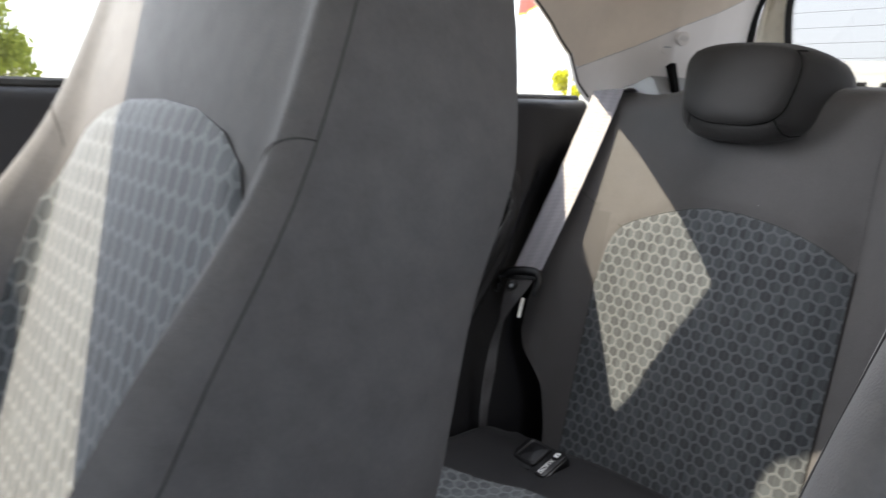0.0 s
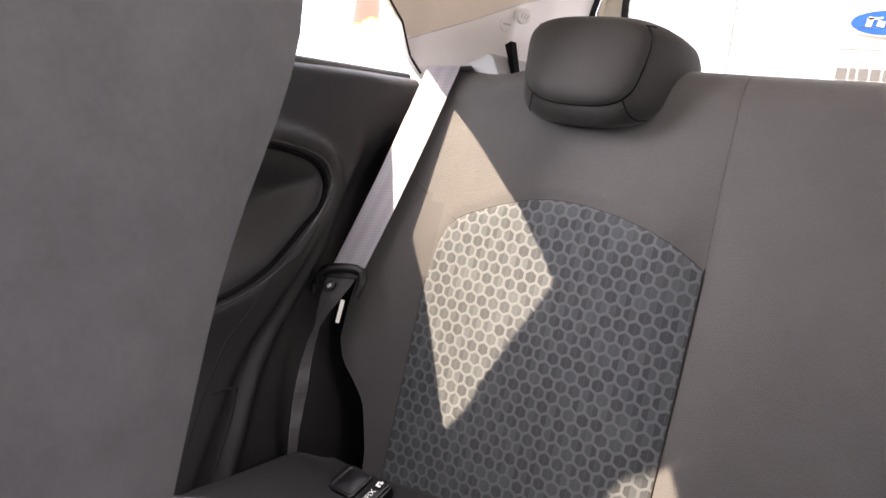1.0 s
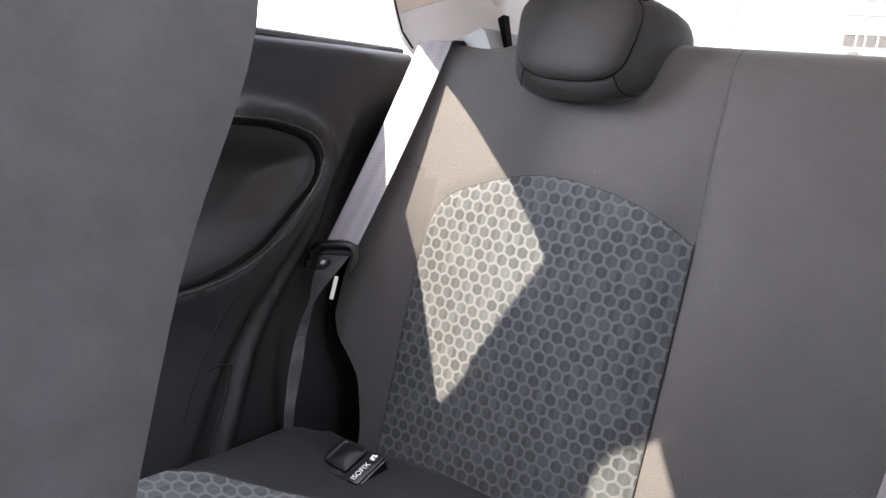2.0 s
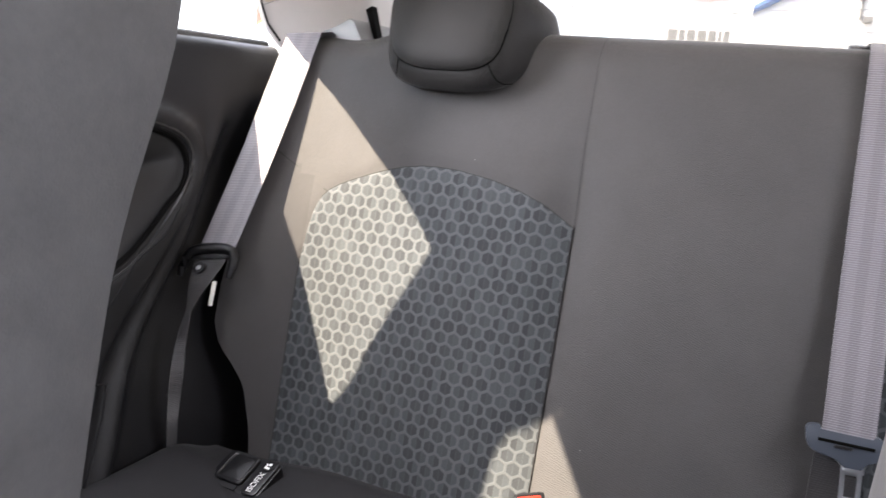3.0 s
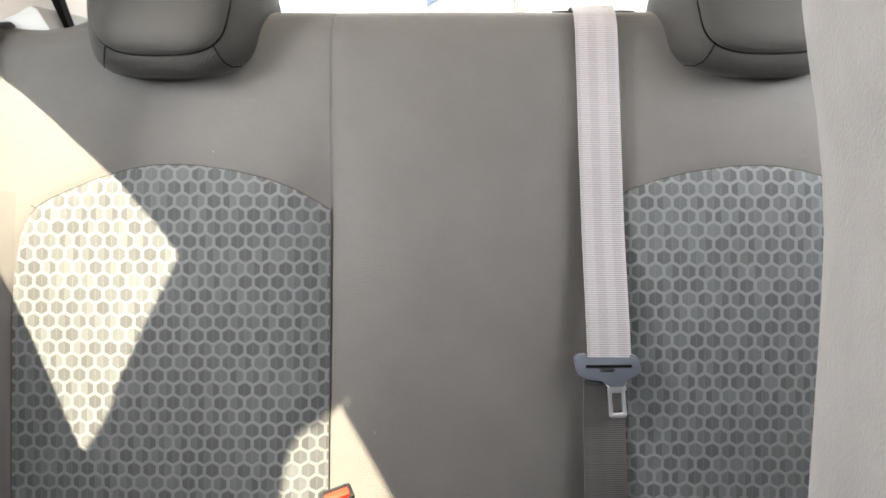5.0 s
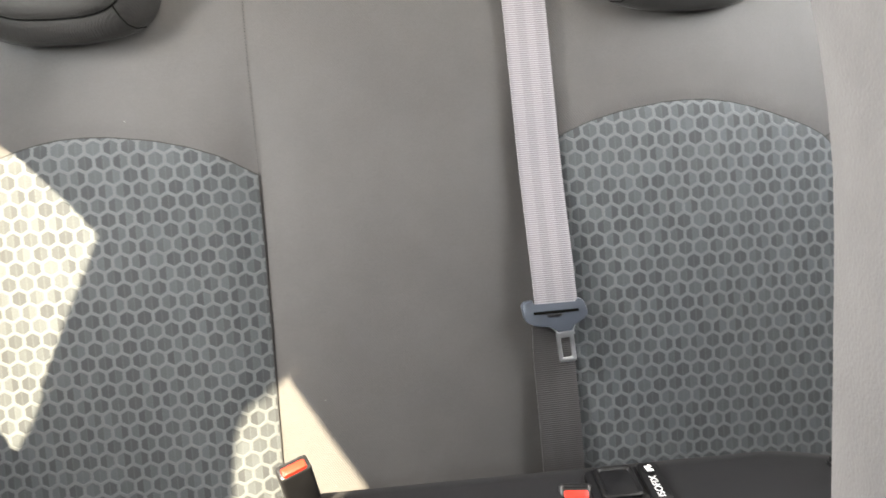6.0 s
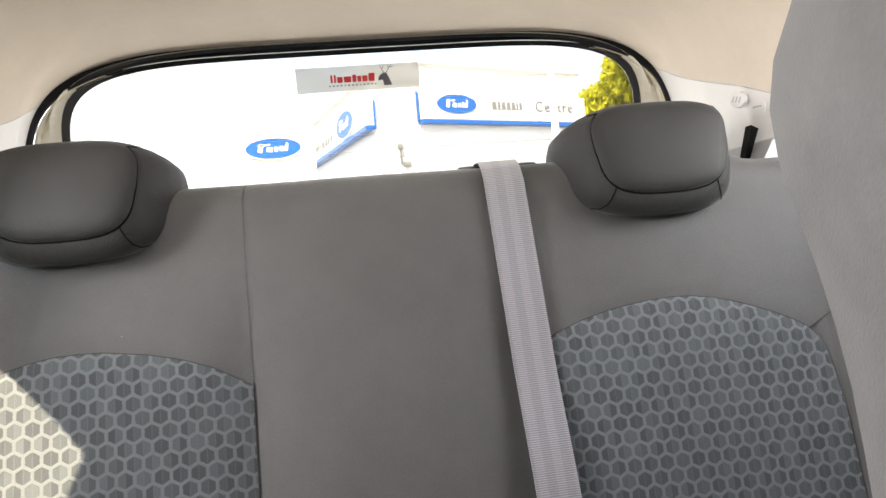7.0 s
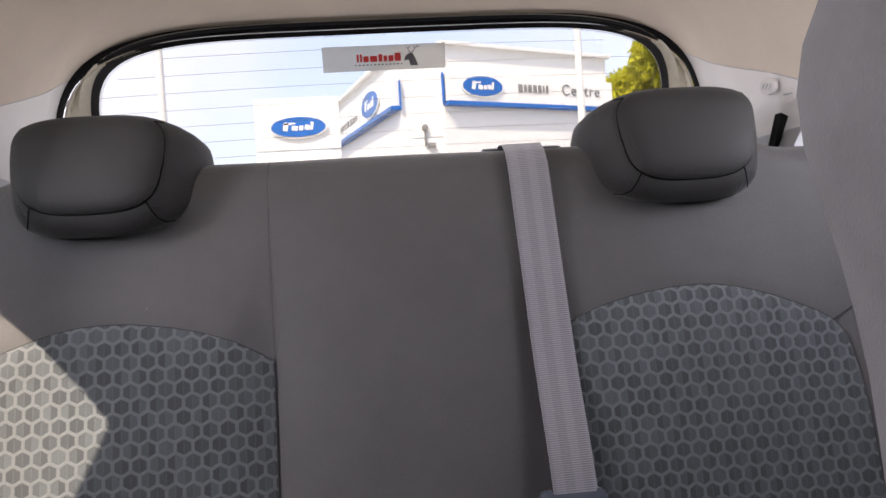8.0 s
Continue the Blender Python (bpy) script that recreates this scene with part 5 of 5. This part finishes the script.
front_seat(0.2885, -0.679, "dark cloth front seat with a high integrated headrest", 0.013, 0.022, 0.0015)


# ---------------------------------------------------------------- outside: the dealer's yard
bm = bmesh.new()
sheet(bm, [[Vector((x, y, 0)) for x in spans([-400, -40, 40, 400], 40)] for y in spans([-400, -40, 40, 400], 40)])
solo("ground", bm, ASPHALT, "sunlit pale grey paved yard", "ground", "structure")


def facade(name, a, b, height, label, fascia=(4.36, 5.35), stripe=True):
    """A white clad showroom front from a to b (plan), with a fascia board and a blue stripe under it."""
    a, b = Vector((*a, 0)), Vector((*b, 0))
    run = b - a
    m = Matrix.Translation(a) @ pose(0, 0, 0, 0, 0, math.degrees(math.atan2(run.y, run.x)))
    h = thing(name, a, label, "building")
    bm = bmesh.new()
    box(bm, m @ pose(run.length / 2, 0.25, height / 2), (run.length, 0.5, height))
    wall = part("wall", bm, CLADDING, h, smooth=False)
    bm = bmesh.new()
    box(bm, m @ pose(run.length / 2, 0.2, height + 0.06), (run.length + 0.2, 0.8, 0.12), 0.02)
    part("roof_edge", bm, CLADDING, h, smooth=False)
    bm = bmesh.new()
    box(bm, m @ pose(run.length / 2, -0.15, sum(fascia) / 2), (run.length, 0.26, fascia[1] - fascia[0]), 0.02)
    board = part("fascia", bm, SIGN_WHITE, h, "white fascia board", smooth=False)
    if stripe:
        bm = bmesh.new()
        box(bm, m @ pose(run.length / 2, -0.17, fascia[0] - 0.03), (run.length + 0.05, 0.30, 0.13), 0.01)
        part("stripe", bm, SIGN_BLUE, h, "blue stripe", smooth=False)
    return h, m, board


def oval(name, m, a, b, parent):
    """A blue oval with a pale rim and pale strokes, no lettering."""
    bm = bmesh.new()
    extrude(bm, ellipse(a, b), m, 0.05)
    rim = part(name, bm, SIGN_WHITE, parent, "white oval sign")
    bm = bmesh.new()
    extrude(bm, ellipse(a * 0.93, b * 0.88), m @ Matrix.Translation((0, 0, 0.05)), 0.012)
    part("field", bm, SIGN_BLUE, rim, "blue oval field")
    bm = bmesh.new()
    for x, y, w, h, lean in ((-0.42, 0.05, 0.16, 0.75, -14), (-0.30, 0.30, 0.42, 0.15, 4), (-0.12, -0.10, 0.20, 0.42, -10), (0.10, -0.10, 0.14, 0.40, -10), (0.30, -0.06, 0.16, 0.42, -10), (0.46, 0.05, 0.10, 0.70, -10)):
        extrude(bm, rounded(w * a, h * b, 0.04 * b, 2), m @ Matrix.Translation((x * a, y * b, 0.062)) @ pose(0, 0, 0, 0, 0, lean), 0.008)
    part("strokes", bm, SIGN_WHITE, rim, "white strokes", smooth=False)
    return rim


def bars(m, widths, high, parent, material, gap=0.04):
    """A word as plain bars."""
    x = 0.0
    for w in widths:
        bm = bmesh.new()
        extrude(bm, rounded(w, high, 0.01, 1), m @ Matrix.Translation((x + w / 2, 0, 0)), 0.02)
        part("word_bar", bm, material, parent, smooth=False)
        x += w + gap


UP = pose(0, 0, 0, 90, 0, 0)      # from a flat outline to an upright one that faces -y
showroom, fm, board = facade("showroom", (2.01, 22.0), (8.08, 24.96), 6.8, "white clad dealer showroom with a blue striped fascia", (5.02, 5.92))
oval("oval_sign", fm @ Matrix.Translation((1.25, -0.29, 5.53)) @ UP, 0.80, 0.35, showroom)
bars(fm @ Matrix.Translation((2.66, -0.29, 5.54)) @ UP, (0.16, 0.09, 0.13, 0.13, 0.12, 0.05, 0.09), 0.26, showroom, LETTER_GREY, 0.075)
lettering("letters", "Centre", fm @ Matrix.Translation((5.30, -0.30, 5.54)) @ UP, 0.52, 0.01, LETTER_GREY, board, 1.15)
wing, wm, wboard = facade("showroom_wing", (-1.82, 31.2), (0.66, 22.0), 6.65, "white clad side wing of the showroom with a blue stripe", fascia=(4.97, 5.8))
oval("round_sign", wm @ Matrix.Translation((7.0, -0.29, 5.50)) @ UP, 1.20, 0.47, wing)
bars(wm @ Matrix.Translation((1.2, -0.29, 5.40)) @ UP, (0.24, 0.16, 0.2, 0.16, 0.12, 0.4, 0.24, 0.24, 0.2), 0.22, wing, LETTER_GREY, 0.22)
corner = thing("showroom_corner", (1.33, 22.2, 0), "plain white clad corner block of the showroom", "building")
bm = bmesh.new()
box(bm, pose(1.335, 22.6, 3.4), (1.33, 1.0, 6.8))
part("wall", bm, CLADDING, corner, smooth=False)
for z in (1.3, 2.2, 3.1, 4.0, 6.3):
    bm = bmesh.new()
    box(bm, pose(1.335, 22.09, z), (1.33, 0.02, 0.02))
    part("joint_strip", bm, SHELF_PLASTIC, corner, smooth=False)
for x, z0, z1 in ((0.66, 4.88, 5.77), (1.99, 5.0, 5.95)):
    bm = bmesh.new()
    box(bm, pose(x, 21.96, (z0 + z1) / 2), (0.06, 0.25, z1 - z0), 0.01)
    part("blue_edge", bm, SIGN_BLUE, corner, "blue upright edge", smooth=False)
bm = bmesh.new()
disc(bm, Matrix.Translation((1.37, 22.1, 4.30)) @ UP, 0.10, 0.16, 20, 0.02)
box(bm, pose(1.37, 22.05, 3.98), (0.06, 0.10, 0.5), 0.01)
box(bm, pose(1.55, 21.95, 3.73), (0.22, 0.22, 0.16), 0.02)
part("wall_lamp", bm, LETTER_GREY, corner, "dark round wall lamp")
back = thing("back_hall", (-6, 40, 0), "low white hall standing far behind the yard", "building")
bm = bmesh.new()
box(bm, pose(-14, 46, 1.6), (18, 6, 3.2))
part("wall", bm, CLADDING, back, smooth=False)
for i in range(9):
    bm = bmesh.new()
    box(bm, pose(-21.5 + 1.9 * i, 42.97, 1.3), (1.2, 0.06, 1.6), 0.02)
    part("window", bm, CERAMIC, back, smooth=False)

# free-standing sign in front of the building
totem = thing("totem_sign", (-1.64, 14.0, 0), "white free-standing dealer sign with a blue oval", "sign")
bm = bmesh.new()
box(bm, pose(-1.64, 14.1, 3.355), (1.66, 0.16, 1.03), 0.015)
part("upper_panel", bm, SIGN_WHITE, totem, smooth=False)
bm = bmesh.new()
box(bm, pose(-1.64, 14.1, 2.12), (1.66, 0.16, 1.38), 0.015)
lower = part("lower_panel", bm, SIGN_WHITE, totem, smooth=False)
oval("oval_sign", Matrix.Translation((-1.615, 14.0, 3.28)) @ UP, 0.575, 0.225, totem)
bars(Matrix.Translation((-2.24, 14.015, 2.42)) @ UP, (0.17, 0.10, 0.15, 0.15, 0.14, 0.05, 0.10), 0.20, totem, LETTER_GREY)
lettering("letters", "Centre", Matrix.Translation((-1.70, 14.01, 2.12)) @ UP, 0.30, 0.008, LETTER_GREY, lower, 1.1)
for x in (-2.26, -1.02):
    bm = bmesh.new()
    box(bm, pose(x, 14.1, 0.72), (0.10, 0.10, 1.44), 0.01)
    part("leg", bm, POLE_MAT, totem, smooth=False)


def lamp_pole(x, y, height):
    p = thing("flag_pole", (x, y, 0), "slender white pole beside the showroom", "pole", "poles in the yard")
    bm = bmesh.new()
    tube(bm, [(x, y, z) for z in (0, height * 0.5, height)], lambda k: 0.12 - 0.03 * k, 14)
    part("shaft", bm, POLE_MAT, p)
    bm = bmesh.new()
    box(bm, pose(x, y, 0.03), (0.35, 0.35, 0.06), 0.01)
    part("foot", bm, POLE_MAT, p, smooth=False)
    return p


lamp_pole(-5.77, 19.5, 9.5)
lamp_pole(5.62, 19.5, 9.5)


def tree(x, y, height, spread, seed, label, leaves=1500, mat=LEAF, leaf=0.16):
    t = thing("tree", (x, y, 0), label, "tree", "trees round the yard")
    rng = random.Random(seed)
    bm = bmesh.new()
    tube(bm, [(x, y, 0), (x + 0.05, y, height * 0.3), (x - 0.06, y + 0.04, height * 0.55), (x, y, height * 0.85)], lambda k: 0.05 * height / 2 * (1 - 0.85 * k), 10)
    tips = []
    for i in range(11):
        a, z = rng.uniform(0, 6.28), height * rng.uniform(0.3, 0.75)
        e = Vector((x + math.cos(a) * spread * 0.8 * rng.uniform(0.6, 1), y + math.sin(a) * spread * 0.8 * rng.uniform(0.6, 1), min(z + height * rng.uniform(0.1, 0.28), height)))
        tube(bm, [(x, y, z), (Vector((x, y, z)) + e) / 2 + Vector((0, 0, 0.1)), e], lambda k: 0.012 * height * (1 - 0.8 * k), 6)
        tips.append(e)
    part("trunk", bm, BARK, t)
    bm = bmesh.new()
    lumps = [(e, spread * rng.uniform(0.3, 0.5)) for e in tips] + [(Vector((x, y, height * 0.85)), spread * 0.5)]
    for i in range(leaves):
        c, r = rng.choice(lumps)
        d = Vector((rng.gauss(0, 1), rng.gauss(0, 1), rng.gauss(0, 0.8)))
        p = c + d.normalized() * r * rng.uniform(0.3, 1.0) ** 0.6
        s = leaf * rng.uniform(0.6, 1.3)
        m = Matrix.Translation(p) @ Euler((rng.uniform(0, 6), rng.uniform(0, 6), rng.uniform(0, 6))).to_matrix().to_4x4()
        q = [bm.verts.new(m @ Vector(v)) for v in ((-s, 0, 0), (-0.2 * s, -0.42 * s, 0.12 * s), (s, 0, 0), (-0.2 * s, 0.42 * s, 0.12 * s))]
        bm.faces.new((q[0], q[1], q[2]))
        bm.faces.new((q[0], q[2], q[3]))
    part("crown", bm, mat, t, "yellow-green sunlit leaves" if mat is LEAF else "", smooth=False)
    return t


tree(11.0, 27.0, 8.6, 2.5, 3, "yellow-green tree standing beyond the showroom", 16000, LEAF, 0.20)
tree(-13.5, 1.55, 2.2, 0.85, 5, "small green tree outside the front door window", 4200, HEDGE_GREEN, 0.07)
tree(-15.6, 18.5, 1.75, 0.55, 8, "small yellow-green tree outside the rear side window", 900, LEAF, 0.10)


def pennant(x, y, low, label, seed):
    """A tall feather flag on a bent pole."""
    f = thing("feather_flag", (x, y, 0), label, "flag", "flags in the yard")
    bm = bmesh.new()
    tube(bm, [(x, y, 0), (x, y, low), (x + 0.03, y, low + 0.9), (x + 0.1, y + 0.1, low + 1.5)], 0.02, 8)
    part("mast", bm, POLE_MAT, f)
    for nm, mt, z0, z1 in (("hem", FLAG_YELLOW, low, low + 0.03), ("cloth", FLAG_RED, low + 0.03, low + 0.55), ("top_cloth", FLAG_WHITE, low + 0.55, low + 1.3)):
        bm = bmesh.new()
        rows = []
        for i in range(9):
            z = z0 + (z1 - z0) * i / 8
            rows.append([Vector((x + 0.05 * math.sin(7 * s + 3 * z + seed), y + 0.45 * s, z + 0.16 * s + 0.03 * math.sin(9 * s + seed))) for s in (0, 0.2, 0.4, 0.6, 0.8, 1.0)])
        sheet(bm, rows)
        part(nm, thicken(bm, 0.004), mt, f)
    return f


pennant(-6.5, 6.15, 1.94, "red and white feather flag on a thin mast", 1)
pennant(-6.5, 7.3, 1.66, "red and white feather flag farther along the yard", 4)
